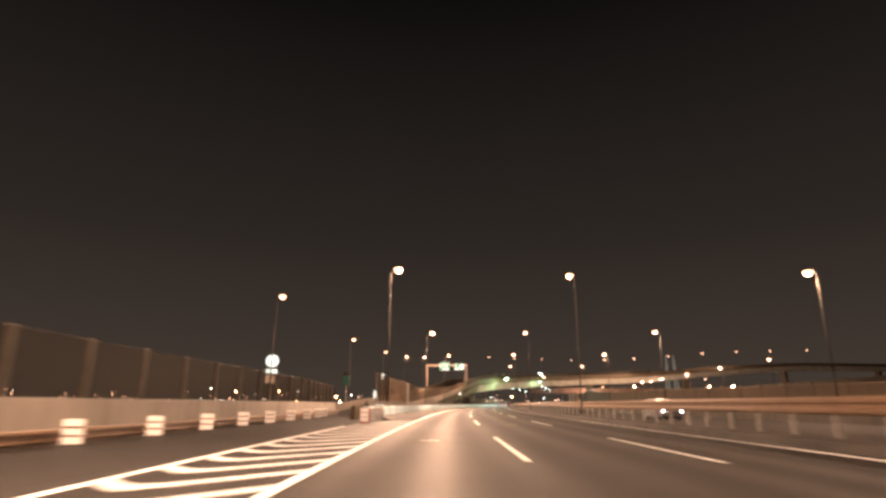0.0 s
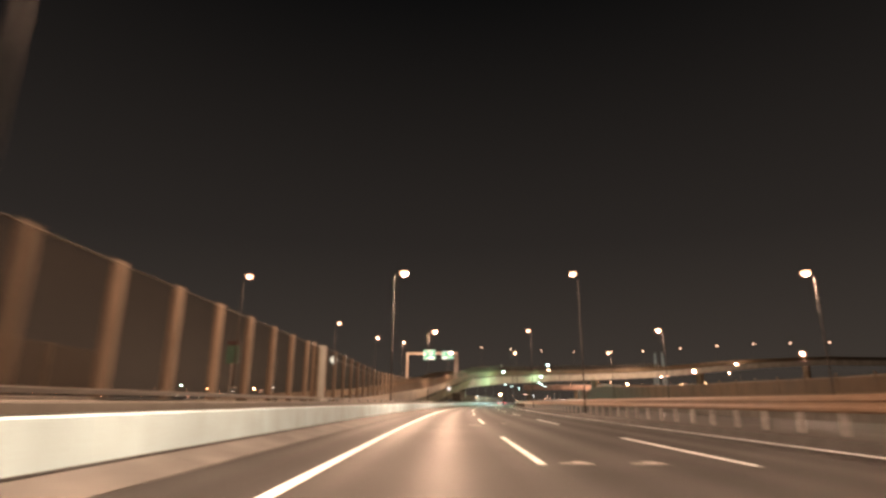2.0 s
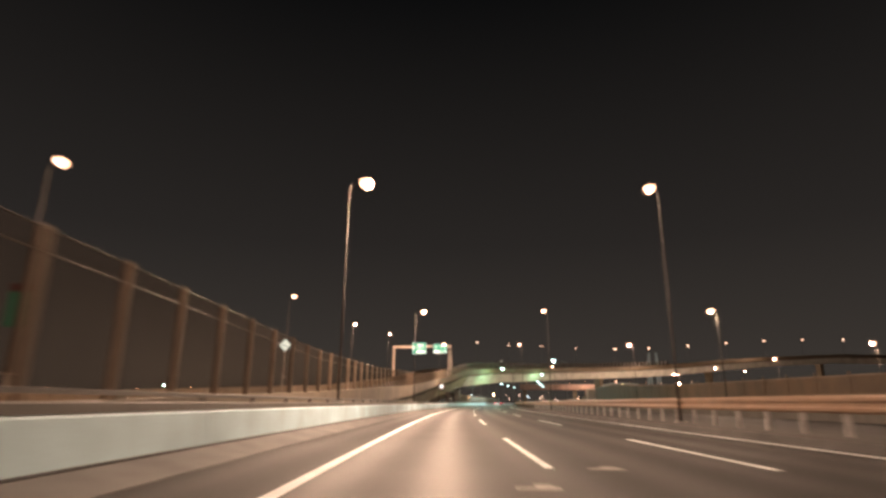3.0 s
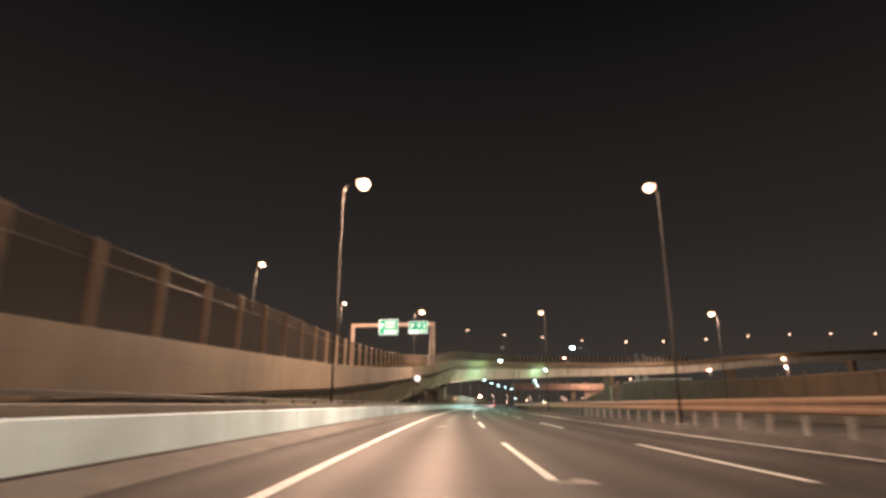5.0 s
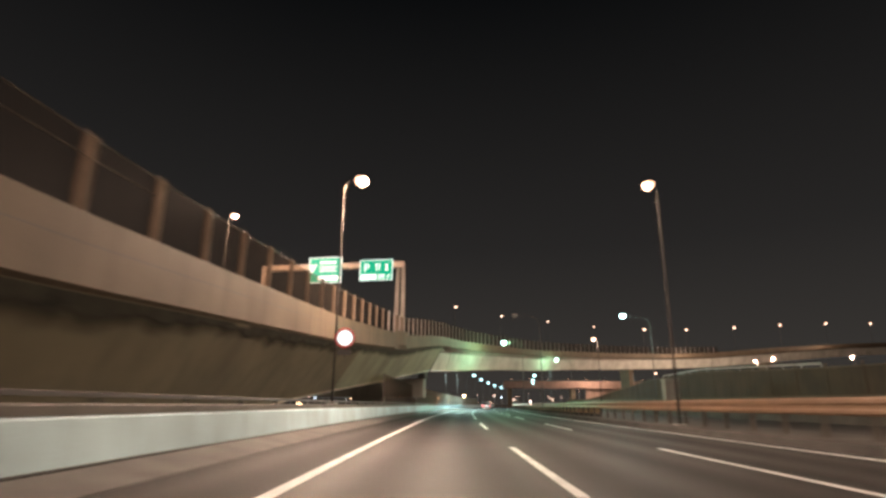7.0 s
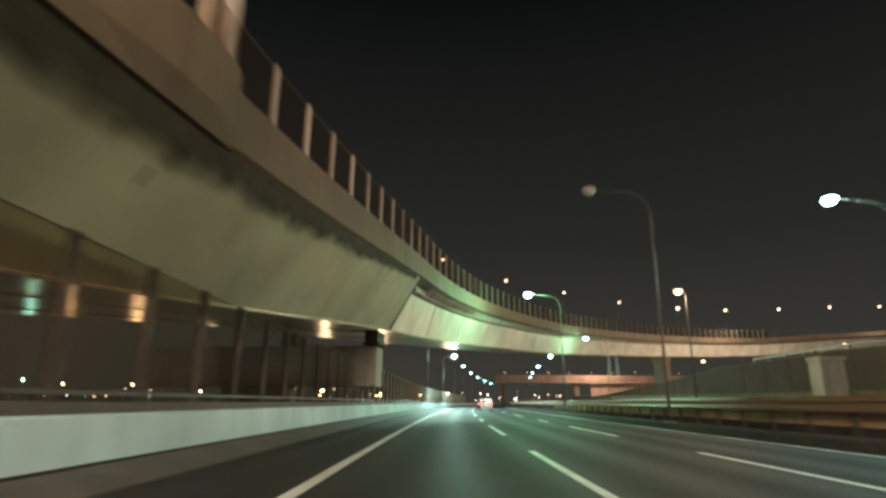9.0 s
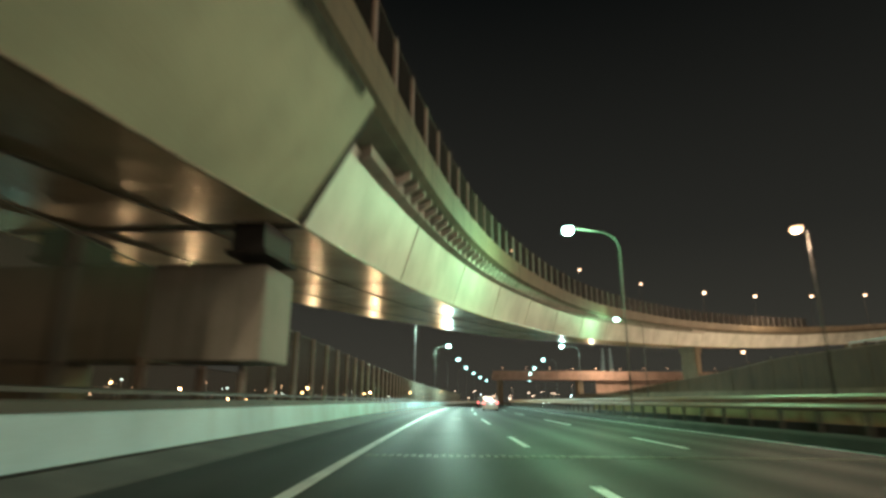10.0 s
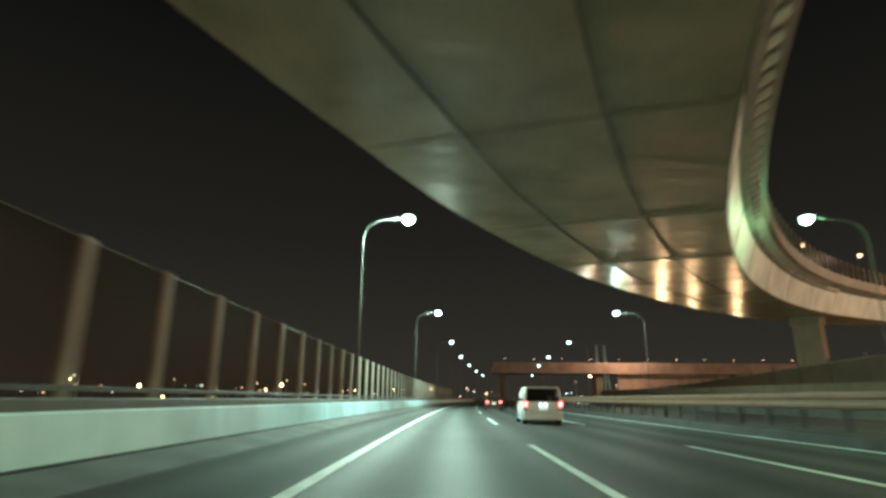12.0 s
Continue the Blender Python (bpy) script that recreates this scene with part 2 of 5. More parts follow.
# Face of the near-side barrier: the shoulder widens along the way.
FACE = [(-200, -4.95), (100, -4.98), (200, -5.3), (270, -5.5), (800, -5.5)]


def road(s, o, z=0.0):
    """A place by metres along the road, metres to the right of the camera's line, and height."""
    i = math.floor(s * 2)
    f = s * 2 - i
    (ax, ay), (bx, by) = ROAD[i], ROAD[i + 1]
    h = heading(s)
    o += steps(SHIFT, s)
    return Vector((ax + (bx - ax) * f + o * math.cos(h), ay + (by - ay) * f - o * math.sin(h), z))


TURNING = [(-220, 0.5), (-150, 2.0), (-100, 4.0), (-50, 7.0), (-23, 11.5), (0, 15.5), (9, 18.4), (30, 27.5), (60, 38.5), (90, 49.5), (115, 59), (140, 65), (165, 70), (190, 74), (240, 79), (300, 82), (600, 82)]
TOPS = [(-220, 0.85), (-150, 0.95), (-130, 1.5), (-107, 2.3), (-86, 3.05), (-66, 4.12), (-56, 4.78), (-46.5, 5.4), (-28.5, 6.8), (-23.5, 7.18), (-16.5, 8.0), (-7.5, 9.05), (0, 9.8), (18, 10.95), (40, 12.3), (60, 13.25), (80, 14.5), (110, 16.0), (130, 17.0), (150, 18.3), (170, 20.0), (190, 22.0), (220, 24.6), (260, 27.0), (600, 29.0)]
BANK = [(-220, 0), (-20, 0), (40, 0.05), (600, 0.05)]
# The box girder is shallower near its start.
HAUNCH = [(-220, 0), (-66, 0.08), (-46, 0.45), (-23, 0.42), (-7, 0.1), (0, 0), (600, 0)]
EDGE = {0: (11.6, 215.3)}
x, y = EDGE[0]
for i in range(0, 1000):
    h = radians(steps(TURNING, i * 0.5 + 0.25))
    x, y = x + 0.5 * math.sin(h), y + 0.5 * math.cos(h)
    EDGE[i + 1] = (x, y)
x, y = EDGE[0]
for i in range(0, -440, -1):
    h = radians(steps(TURNING, i * 0.5 - 0.25))
    x, y = x - 0.5 * math.sin(h), y - 0.5 * math.cos(h)
    EDGE[i - 1] = (x, y)


def slip(u, w, dz=0.0):
    """A place on the slip road: metres along its outer edge, metres inwards from it, height over the parapet's top."""
    i = math.floor(u * 2)
    f = u * 2 - i
    (ax, ay), (bx, by) = EDGE[i], EDGE[i + 1]
    h = radians(steps(TURNING, u))
    return Vector((ax + (bx - ax) * f - w * math.cos(h), ay + (by - ay) * f + w * math.sin(h), steps(TOPS, u) + dz + w * steps(BANK, u) + steps(HAUNCH, u) * max(0.0, (-dz - 1.75) / 2.8)))


# ---------------------------------------------------------------- mesh helpers


def part(name, bm, material, parent=None, label="", smooth=False):
    me = bpy.data.meshes.new(name)
    bmesh.ops.recalc_face_normals(bm, faces=bm.faces)
    bm.to_mesh(me)
    bm.free()
    me.materials.append(material)
    if smooth:
        for p in me.polygons:
            p.use_smooth = True
    ob = new(name, me)
    ob.parent = parent
    if label:
        ob["label"] = label
    return ob


def share(name, me, parent, m):
    ob = new(name, me)
    ob.parent = parent
    ob.matrix_local = m
    return ob


def thing(name, label, category, group="", at=None, kind=""):
    ob = new(name)
    ob.empty_display_size = 0.3
    if at is not None:
        ob.matrix_basis = at
    return tagged(ob, label, category, group, kind)


def box(bm, x0, x1, y0, y1, z0, z1, bevel=0.0, m=None):
    vs = [bm.verts.new((X, Y, Z)) for X in (x0, x1) for Y in (y0, y1) for Z in (z0, z1)]
    fs = [bm.faces.new([vs[i] for i in f]) for f in ((0, 1, 3, 2), (4, 6, 7, 5), (0, 4, 5, 1), (2, 3, 7, 6), (0, 2, 6, 4), (1, 5, 7, 3))]
    if m is not None:
        bmesh.ops.transform(bm, matrix=m, verts=vs)
    if bevel:
        es = list({e for f in fs for e in f.edges})
        bmesh.ops.bevel(bm, geom=es, offset=bevel, segments=2, affect="EDGES", profile=0.5)
    return bm


def boxed(*a, **k):
    return box(bmesh.new(), *a, **k)


def sweep(where, profile, stations, closed=True, bm=None):
    """Carry a cross-section along a curve. where(station, a, b) gives the place of a profile point."""
    bm = bm or bmesh.new()
    rings = [[bm.verts.new(where(s, a, b)) for a, b in profile] for s in stations]
    n = len(profile)
    for r, q in zip(rings, rings[1:]):
        for i in range(n if closed else n - 1):
            j = (i + 1) % n
            bm.faces.new((r[i], r[j], q[j], q[i]))
    if closed:
        bm.faces.new(rings[0])
        bm.faces.new(rings[-1])
    return bm


def spread(a, b, step):
    n = max(1, round((b - a) / step))
    return [a + (b - a) * i / n for i in range(n + 1)]


def tube(points, radii, sides=10, bm=None):
    """A round bar through points."""
    bm = bm or bmesh.new()
    rings = []
    for i, (p, r) in enumerate(zip(points, radii)):
        p = Vector(p)
        d = (Vector(points[min(i + 1, len(points) - 1)]) - Vector(points[max(i - 1, 0)])).normalized()
        a = d.orthogonal().normalized() if abs(d.z) > 0.9 else d.cross(Vector((0, 0, 1))).normalized()
        b = d.cross(a)
        if i and rings and a.dot(last) < 0:
            a, b = -a, -b
        last = a
        rings.append([bm.verts.new(p + r * (math.cos(t) * a + math.sin(t) * b)) for t in [2 * math.pi * k / sides for k in range(sides)]])
    for r, q in zip(rings, rings[1:]):
        for i in range(sides):
            bm.faces.new((r[i], r[(i + 1) % sides], q[(i + 1) % sides], q[i]))
    bm.faces.new(rings[0])
    bm.faces.new(rings[-1])
    return bm


def facing(p, h):
    return Matrix.Translation(p) @ Matrix.Rotation(-h, 4, "Z")


# ---------------------------------------------------------------- ground, roads, markings
bm = bmesh.new()
bmesh.ops.create_grid(bm, x_segments=40, y_segments=40, size=2400)
for v in bm.verts:
    v.co.z = -0.35
tagged(part("ground", bm, GROUND), "dark flat land beside the expressway", "ground", kind="structure")

def surface(o0, o1, s0, s1):
    """A slab of road whose top knows metres across and along, for wheel tracks and streaks."""
    st = spread(s0, s1, 5)
    bm = sweep(road, [(o0, 0), (o1, 0), (o1, -0.3), (o0, -0.3)], st)
    la, lb = bm.verts.layers.float.new("across"), bm.verts.layers.float.new("along")
    bm.verts.ensure_lookup_table()
    for i, v in enumerate(bm.verts):
        v[la] = (o0, o1, o1, o0)[i % 4]
        v[lb] = st[i // 4]
    return bm


bm = surface(-5.5, 9.6, -60, 620)
tagged(part("road", bm, ASPHALT), "dark three-lane asphalt carriageway", "road", kind="structure")
bm = surface(13.2, 26.0, -60, 620)
tagged(part("opposite_road", bm, ASPHALT), "dark asphalt carriageway for the opposite traffic", "road", kind="structure")


def exit_left(s):
    return steps([(-60, -9.4), (0, -9.4), (40, -10.2), (90, -16.0), (160, -17.5)], s)


bm = bmesh.new()
st = spread(-60, 42, 3)
rows = [[bm.verts.new(road(s, -5.5, 0.0)), bm.verts.new(road(s, exit_left(s) + 0.3, 0.0))] for s in st]
for a, b in zip(rows, rows[1:]):
    bm.faces.new((a[0], a[1], b[1], b[0]))
tagged(part("exit_road", bm, ASPHALT), "worn asphalt exit lane beside the gore", "road", kind="structure")


def stripe(name, o, s0, s1, width, step=4.0):
    bm = sweep(road, [(o - width / 2, 0.006), (o + width / 2, 0.006), (o + width / 2, 0.002), (o - width / 2, 0.002)], spread(s0, s1, step))
    return tagged(part(name, bm, PAINT), "white painted road line", "road marking", kind="structure")


stripe("edge_line_left", -2.14, -60, 560, 0.20)
stripe("edge_line_right", 9.1, -60, 560, 0.20)
stripe("edge_line_opposite", 14.0, -60, 560, 0.18)
DASHES = [(-27.5 + 19.55 * i, -19.3 + 19.55 * i) for i in range(12)] + [(202.3, 210.4), (217.0, 221.0), (230.5, 238.6), (249.7, 258.0)] + [(269.3 + 19.5 * i, 277.4 + 19.5 * i) for i in range(10)]
for a, b in DASHES:
    for o in (1.65, 5.5):
        ob = stripe("lane_dash", o, a, b, 0.16, 2.0)
        ob["group"] = "lane dashes"

# Gore: hatched bars between the carriageway and the exit lane.
for i in range(31):
    s = -17.9 + i * 1.83
    lo = steps([(-20, -4.4), (5, -4.7), (40, -5.0)], s)
    bm = bmesh.new()
    n = 12
    vs = []
    for k in range(n + 1):
        f = k / n
        o = -2.1 + (lo + 2.1) * f
        sh = s + steps([(0, 0.0), (0.65, -2.0), (0.74, -2.12), (0.85, -1.95), (1.0, -1.5)], f)
        vs.append((bm.verts.new(road(sh, o, 0.005)), bm.verts.new(road(sh + 0.5, o, 0.005))))
    for a, b in zip(vs, vs[1:]):
        bm.faces.new((a[0], b[0], b[1], a[1]))
    tagged(part("gore_bar", bm, PAINT), "worn white hatched bar of the gore", "road marking", group="gore bars", kind="structure")
bm = sweep(lambda s, a, b: road(s, steps([(-60, -4.3), (5, -4.75), (40, -5.1)], s) + a, b), [(-0.1, 0.006), (0.1, 0.006), (0.1, 0.002), (-0.1, 0.002)], spread(-60, 28, 4))
tagged(part("gore_edge_line", bm, PAINT), "white line at the exit lane", "road marking", kind="structure")

# Worn arrow-like patches and a joint strip across the road.
bm = bmesh.new()
for k in range(70):
    a = -1.9 + k * 0.15
    box(bm, a, a + 0.09, -0.22 if k % 2 else -0.12, 0.12 if k % 2 else 0.22, 0.0, 0.008)
ob = part("expansion_joint", bm, POSTMID)
ob.matrix_basis = facing(road(214.5, 0, 0.003), heading(214.5))
tagged(ob, "toothed steel expansion joint across the road", "expansion joint", kind="structure")

# Concrete gutter strips.
def by_face(s, p, z):
    """A place by metres along the road and metres inwards from the barrier's face."""
    return road(s, steps(FACE, s) + p, z)


gut = thing("gutter_left", "pale concrete gutter strip rising to the barrier's foot", "gutter", kind="structure")
st = spread(40, 560, 10)
for a, b in zip(st, st[1:]):
    part("gutter_slab", sweep(by_face, [(0.0, 0.18), (0.34, 0.12), (0.9, 0.012), (0.9, -0.1), (0.0, -0.1)], spread(a + 0.008, b - 0.008, 5)), GUTTER, gut)
bm = sweep(road, [(9.6, 0.01), (9.67, 0.22), (9.8, 0.25), (12.9, 0.25), (13.1, 0.01), (13.1, -0.1), (9.6, -0.1)], spread(-60, 600, 5))
tagged(part("median_strip", bm, MEDIAN), "dark worn median strip", "median", kind="structure")

# ---------------------------------------------------------------- the concrete barrier on the near side
# Pale face below, dark coping above: the headlights' reach is put into the colours.
BAR = [(0.0, 0.0), (-0.01, 0.17), (-0.06, 0.84), (-0.10, 0.88), (-0.36, 0.88), (-0.40, 0.84), (-0.48, 0.0)]
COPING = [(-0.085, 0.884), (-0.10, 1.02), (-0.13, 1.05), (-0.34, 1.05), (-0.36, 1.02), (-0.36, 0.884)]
wall = thing("concrete_barrier", "pale smooth concrete safety barrier beside the shoulder", "barrier", kind="structure")
st = spread(36, 480, 12)
for a, b in zip(st, st[1:]):
    part("barrier_segment", sweep(by_face, BAR, spread(a + 0.012, b - 0.012, 3)), BARRIER, wall)
    part("coping", sweep(by_face, COPING, spread(a + 0.012, b - 0.012, 3)), COPE, wall, "upper barrier band, darkened as above the headlight beam")
    part("top_rail", sweep(by_face, [(-0.16, 1.14), (-0.16, 1.20), (-0.22, 1.22), (-0.26, 1.19), (-0.26, 1.14)], spread(a, b, 3)), POSTDARK, wall, "steel rail along the barrier's top")
    for s in spread(a, b, 3)[:-1]:
        part("rail_post", boxed(-0.03, 0.03, -0.04, 0.04, 1.046, 1.15, m=facing(by_face(s, -0.21, 0), heading(s))), POSTDARK, wall)
bm = sweep(by_face, [(0.01, 0.175), (0.03, 0.195), (-0.02, 0.22), (-0.03, 0.175)], spread(36, 480, 6))
part("base_joint", bm, DARK, wall, "dark joint at the barrier's foot")

WAVE_IN = [(0.0, 0.52), (0.05, 0.56), (0.05, 0.60), (0.0, 0.64), (0.0, 0.70), (0.05, 0.74), (0.05, 0.78), (0.0, 0.82), (-0.03, 0.82), (-0.03, 0.52)]
# Left barrier of the exit lane.
bar2 = thing("exit_barrier", "pale concrete barrier along the exit lane", "barrier", kind="structure")
st = spread(-60, 60, 12)
for a, b in zip(st, st[1:]):
    bm = sweep(lambda s, p, z: road(s, exit_left(s) + p, z), [(0.3, 0), (0.12, 0.38), (0.04, 0.40), (0.04, 1.14), (-0.2, 1.14), (-0.25, 0.0)], spread(a + 0.012, b - 0.012, 3))
    part("barrier_segment", bm, CONCRETE, bar2)
for a, b in zip(st, st[1:]):
    part("rail_beam", sweep(lambda s, p, z: road(s, exit_left(s) + 0.34 + p, z - 0.42), WAVE_IN, spread(a, b, 4)), RAILMAT, bar2, "brown guard rail beam along the foot")
base = boxed(-0.25, 0.25, -0.03, 0.03, 0.0, 0.58, bevel=0.01)
first = None
for i in range(16):
    s = -14.2 + i * 4.05
    d = thing("delineator", "white reflective delineator on the exit barrier", "delineator", "exit delineators", facing(road(s, exit_left(s) + 0.62, 0.06), heading(s)))
    if first is None:
        b0 = part("backing", base, REFLECT, d)
        b1 = part("stripe", boxed(-0.251, 0.251, -0.036, -0.031, 0.17, 0.22), POSTMAT, d)
        b2 = part("stripe", boxed(-0.251, 0.251, -0.036, -0.031, 0.37, 0.42), POSTMAT, d)
        first = (b0, b1, b2)
    else:
        for b0 in first:
            share(b0.name.split(".")[0], b0.data, d, Matrix())

# ---------------------------------------------------------------- noise fences


def fence(name, label, where, turn, stations, foot, top, width=0.11, paint=None, sheet=None, strip_to=-999):
    """Posts and smoked panels between them. where(station) gives the foot line; up to strip_to a second rail runs below the top one."""
    paint = paint or POSTMAT
    f = thing(name, label, "noise barrier", kind="structure")
    post = None
    for a, b in zip(stations, stations[1:]):
        p, q = where(a), where(b)
        h = turn(a)
        lo, hi = foot(a), top(a)
        if post is None:
            bm = boxed(-0.02, 0.02, -width / 2, width / 2, 0, 1)
            box(bm, -0.07, 0.07, -width / 2, -width / 2 + 0.012, 0, 1)
            box(bm, -0.07, 0.07, width / 2 - 0.012, width / 2, 0, 1)
            ob = part("post", bm, paint, f)
            post = ob.data
        else:
            ob = share("post", post, f, Matrix())
        ob.matrix_local = facing(Vector((p.x, p.y, lo)), h) @ Matrix.Diagonal((1, 1, hi - lo, 1))
        d = (q - p)
        d.z = 0
        n = Vector((d.y, -d.x, 0)).normalized() * 0.012
        d.normalize()
        bm = bmesh.new()
        ring = [p + d * 0.03, q - d * 0.03]
        zs = [(foot(a) + 0.05, top(a) - 0.04), (foot(b) + 0.05, top(b) - 0.04)]
        vs = []
        for sgn in (-1, 1):
            vs.append([bm.verts.new((ring[k].x + sgn * n.x, ring[k].y + sgn * n.y, zs[k][j])) for k, j in ((0, 0), (1, 0), (1, 1), (0, 1))])
        bm.faces.new(vs[0])
        bm.faces.new(vs[1])
        for k in range(4):
            bm.faces.new((vs[0][k], vs[0][(k + 1) % 4], vs[1][(k + 1) % 4], vs[1][k]))
        part("panel", bm, sheet or PANEL, f)
        bm = bmesh.new()
        levels = [(top(a) - 0.05, top(b) - 0.05), (lo + 0.02, foot(b) + 0.02)]
        if b < strip_to:
            levels.append((top(a) - 0.42, top(b) - 0.42))
        for za, zb in levels:
            tube([(p.x, p.y, za), (q.x, q.y, zb)], [0.014, 0.014], 6, bm)
        part("rail", bm, POSTMID if paint is POSTPALE else POSTDIM, f)
    return f


fence("gore_fence", "smoked noise panels on brown steel posts atop the barrier", lambda s: by_face(s, -0.3, 0), heading, spread(40.6, 62.6, 2.0), lambda s: 1.06, lambda s: 3.2)
# Posts beside the girder are painted darker for the weaker light there.
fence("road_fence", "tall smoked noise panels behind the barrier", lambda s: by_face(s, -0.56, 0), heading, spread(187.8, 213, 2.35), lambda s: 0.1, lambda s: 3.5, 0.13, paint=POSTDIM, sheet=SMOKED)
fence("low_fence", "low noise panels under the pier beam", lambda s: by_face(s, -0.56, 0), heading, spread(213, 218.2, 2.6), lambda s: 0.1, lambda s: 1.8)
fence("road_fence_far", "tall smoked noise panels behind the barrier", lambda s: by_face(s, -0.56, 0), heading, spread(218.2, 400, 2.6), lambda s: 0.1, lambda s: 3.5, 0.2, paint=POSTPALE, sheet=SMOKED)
def slip_fence_top(u):
    return steps(TOPS, u) + steps([(-153, 2.85), (-145, 2.6), (-130, 1.95), (-110, 1.6), (-95, 1.7), (-75, 1.45), (-60, 1.4), (-20, 1.65), (0, 1.85), (150, 2.0)], u)


# Brown posts on the ramp, pale galvanised ones on the bridge.
for label, a, b, paint in (("smoked noise panels along the rising slip road", -150.4, -31, POSTMAT), ("smoked noise panels on pale posts along the bridge", -31, 152, STEEL)):
    fence("slip_road_fence", label, lambda u: slip(u, 0.15), lambda u: radians(steps(TURNING, u)), spread(a, b, 2.35), lambda u: steps(TOPS, u) - 0.02, slip_fence_top, paint=paint, strip_to=-62)

fence("exit_fence", "dark noise panels above the exit barrier", lambda s: road(s, exit_left(s) - 0.08), heading, spread(-50, 60, 3.0), lambda s: 1.12, lambda s: 2.75, 0.12, paint=POSTDIM)
pil = thing("fence_end_pillar", "pale pillar where the noise panels end", "pillar", at=facing(by_face(62.9, -0.28, 1.05), heading(63)))
part("shaft", boxed(-0.14, 0.14, -0.12, 0.12, 0, 2.2, bevel=0.02), PIERMAT, pil)
part("foot", boxed(-0.16, 0.16, -0.5, 0.9, 0, 0.12, bevel=0.02), PIERMAT, pil)

# Red and white crash cushion at the gore's nose, with guide plates.
nose = thing("crash_cushion", "red and white crash cushion with reflective front", "crash cushion", at=facing(road(31.9, -4.65, 0), heading(29)))
part("front_plate", boxed(-0.22, 0.22, -0.08, 0.0, 0.10, 0.82, bevel=0.02), REFLECT, nose, "white reflective front plate")
for k in range(2):
    part("front_bar", boxed(-0.21, 0.21, -0.095, -0.082, 0.32 + 0.25 * k, 0.35 + 0.25 * k), REDPAINT, nose, "red bar")
part("red_box", boxed(-0.25, 0.25, 0.0, 0.75, 0.0, 0.84, bevel=0.05), REDPAINT, nose)
pleat = [(0.16, 0.0), (0.26, 0.06), (0.26, 0.30), (0.18, 0.42)]
for k in range(12):
    for side in (-1, 1):
        bm = bmesh.new()
        y0 = 0.77 + k * 0.44
        rows = [[bm.verts.new((side * x, y0 + y, z)) for x, y in pleat] for z in (0.08, 0.72)]
        back = [[bm.verts.new((side * (x - 0.02), y0 + y, z)) for x, y in pleat] for z in (0.08, 0.72)]
        for q in range(3):
            bm.faces.new((rows[0][q], rows[0][q + 1], rows[1][q + 1], rows[1][q]))
            bm.faces.new((back[0][q], back[0][q + 1], back[1][q + 1], back[1][q]))
            for z in (0, 1):
                bm.faces.new((rows[z][q], rows[z][q + 1], back[z][q + 1], back[z][q]))
        for q in (0, 3):
            bm.faces.new((rows[0][q], rows[1][q], back[1][q], back[0][q]))
        part("fender", bm, FENDER, nose)
part("top_rail", boxed(-0.16, 0.16, 0.9, 6.2, 0.70, 0.78, bevel=0.02), RAILMAT, nose, "brown rail along the top")
part("spine", boxed(-0.15, 0.15, 0.9, 6.1, 0.0, 0.68, bevel=0.02), STEEL, nose)
mark = thing("object_marker", "white reflective marker plate before the barrier", "marker", at=facing(road(38.3, -4.72, 0), heading(36)))
part("plate", boxed(-0.36, 0.36, -0.03, 0.03, 0.30, 0.86, bevel=0.01), REFLECT, mark)
part("cap", boxed(-0.3, 0.3, -0.02, 0.5, 0.80, 1.0, bevel=0.09), BARRIER, mark, "rounded grey cap")
part("leg", boxed(-0.05, 0.05, 0.03, 0.12, 0.0, 0.9), STEEL, mark)

# ---------------------------------------------------------------- the slip road that climbs and crosses over
WIDTH = [(-220, 4.6), (-175, 5.4), (-125, 10.4), (-60, 11.8), (-10, 12.4), (20, 13.2), (45, 14.2), (90, 13.4), (600, 12.8)]


def wide(u):
    return steps(WIDTH, u)


def batter(u):
    """How far the wall leans back towards the shape of the box girder that follows it."""
    return max(0.0, min(1.0, (u + 95) / 37))


# Ramp on a retaining wall.
bm = bmesh.new()
st = spread(-178, -57, 4)
rings = []
for u in st:
    w = wide(u)
    ps = [slip(u, 0.14, -1.28), slip(u, 0.14), slip(u, w - 0.45), slip(u, w - 0.45, -1.25)]
    ps[1] = slip(u, 0.14 + 1.9 * batter(u))
    ps[1].z = ps[2].z = -0.35
    rings.append([bm.verts.new(p) for p in ps])
for r, q in zip(rings, rings[1:]):
    for i in range(4):
        bm.faces.new((r[i], r[(i + 1) % 4], q[(i + 1) % 4], q[i]))
bm.faces.new(rings[-1])
slip_wall = part("slip_road_wall", bm, DARKWALL)
tagged(slip_wall, "stained dark retaining wall under the slip road", "retaining wall", kind="structure")

bm = bmesh.new()
st = spread(-178, 420, 4)
rings = []
for u in st:
    w = wide(u)
    z = -0.95
    ps = [slip(u, 0.26, z), slip(u, w - 0.26, z), slip(u, w - 0.26, z - 0.28), slip(u, 0.26, z - 0.28)]
    rings.append([bm.verts.new(p) for p in ps])
for r, q in zip(rings, rings[1:]):
    for i in range(4):
        bm.faces.new((r[i], r[(i + 1) % 4], q[(i + 1) % 4], q[i]))
bm.faces.new(rings[0])
bm.faces.new(rings[-1])
tagged(part("slip_road_deck", bm, ASPHALT), "asphalt deck of the curved slip road", "road", kind="structure")

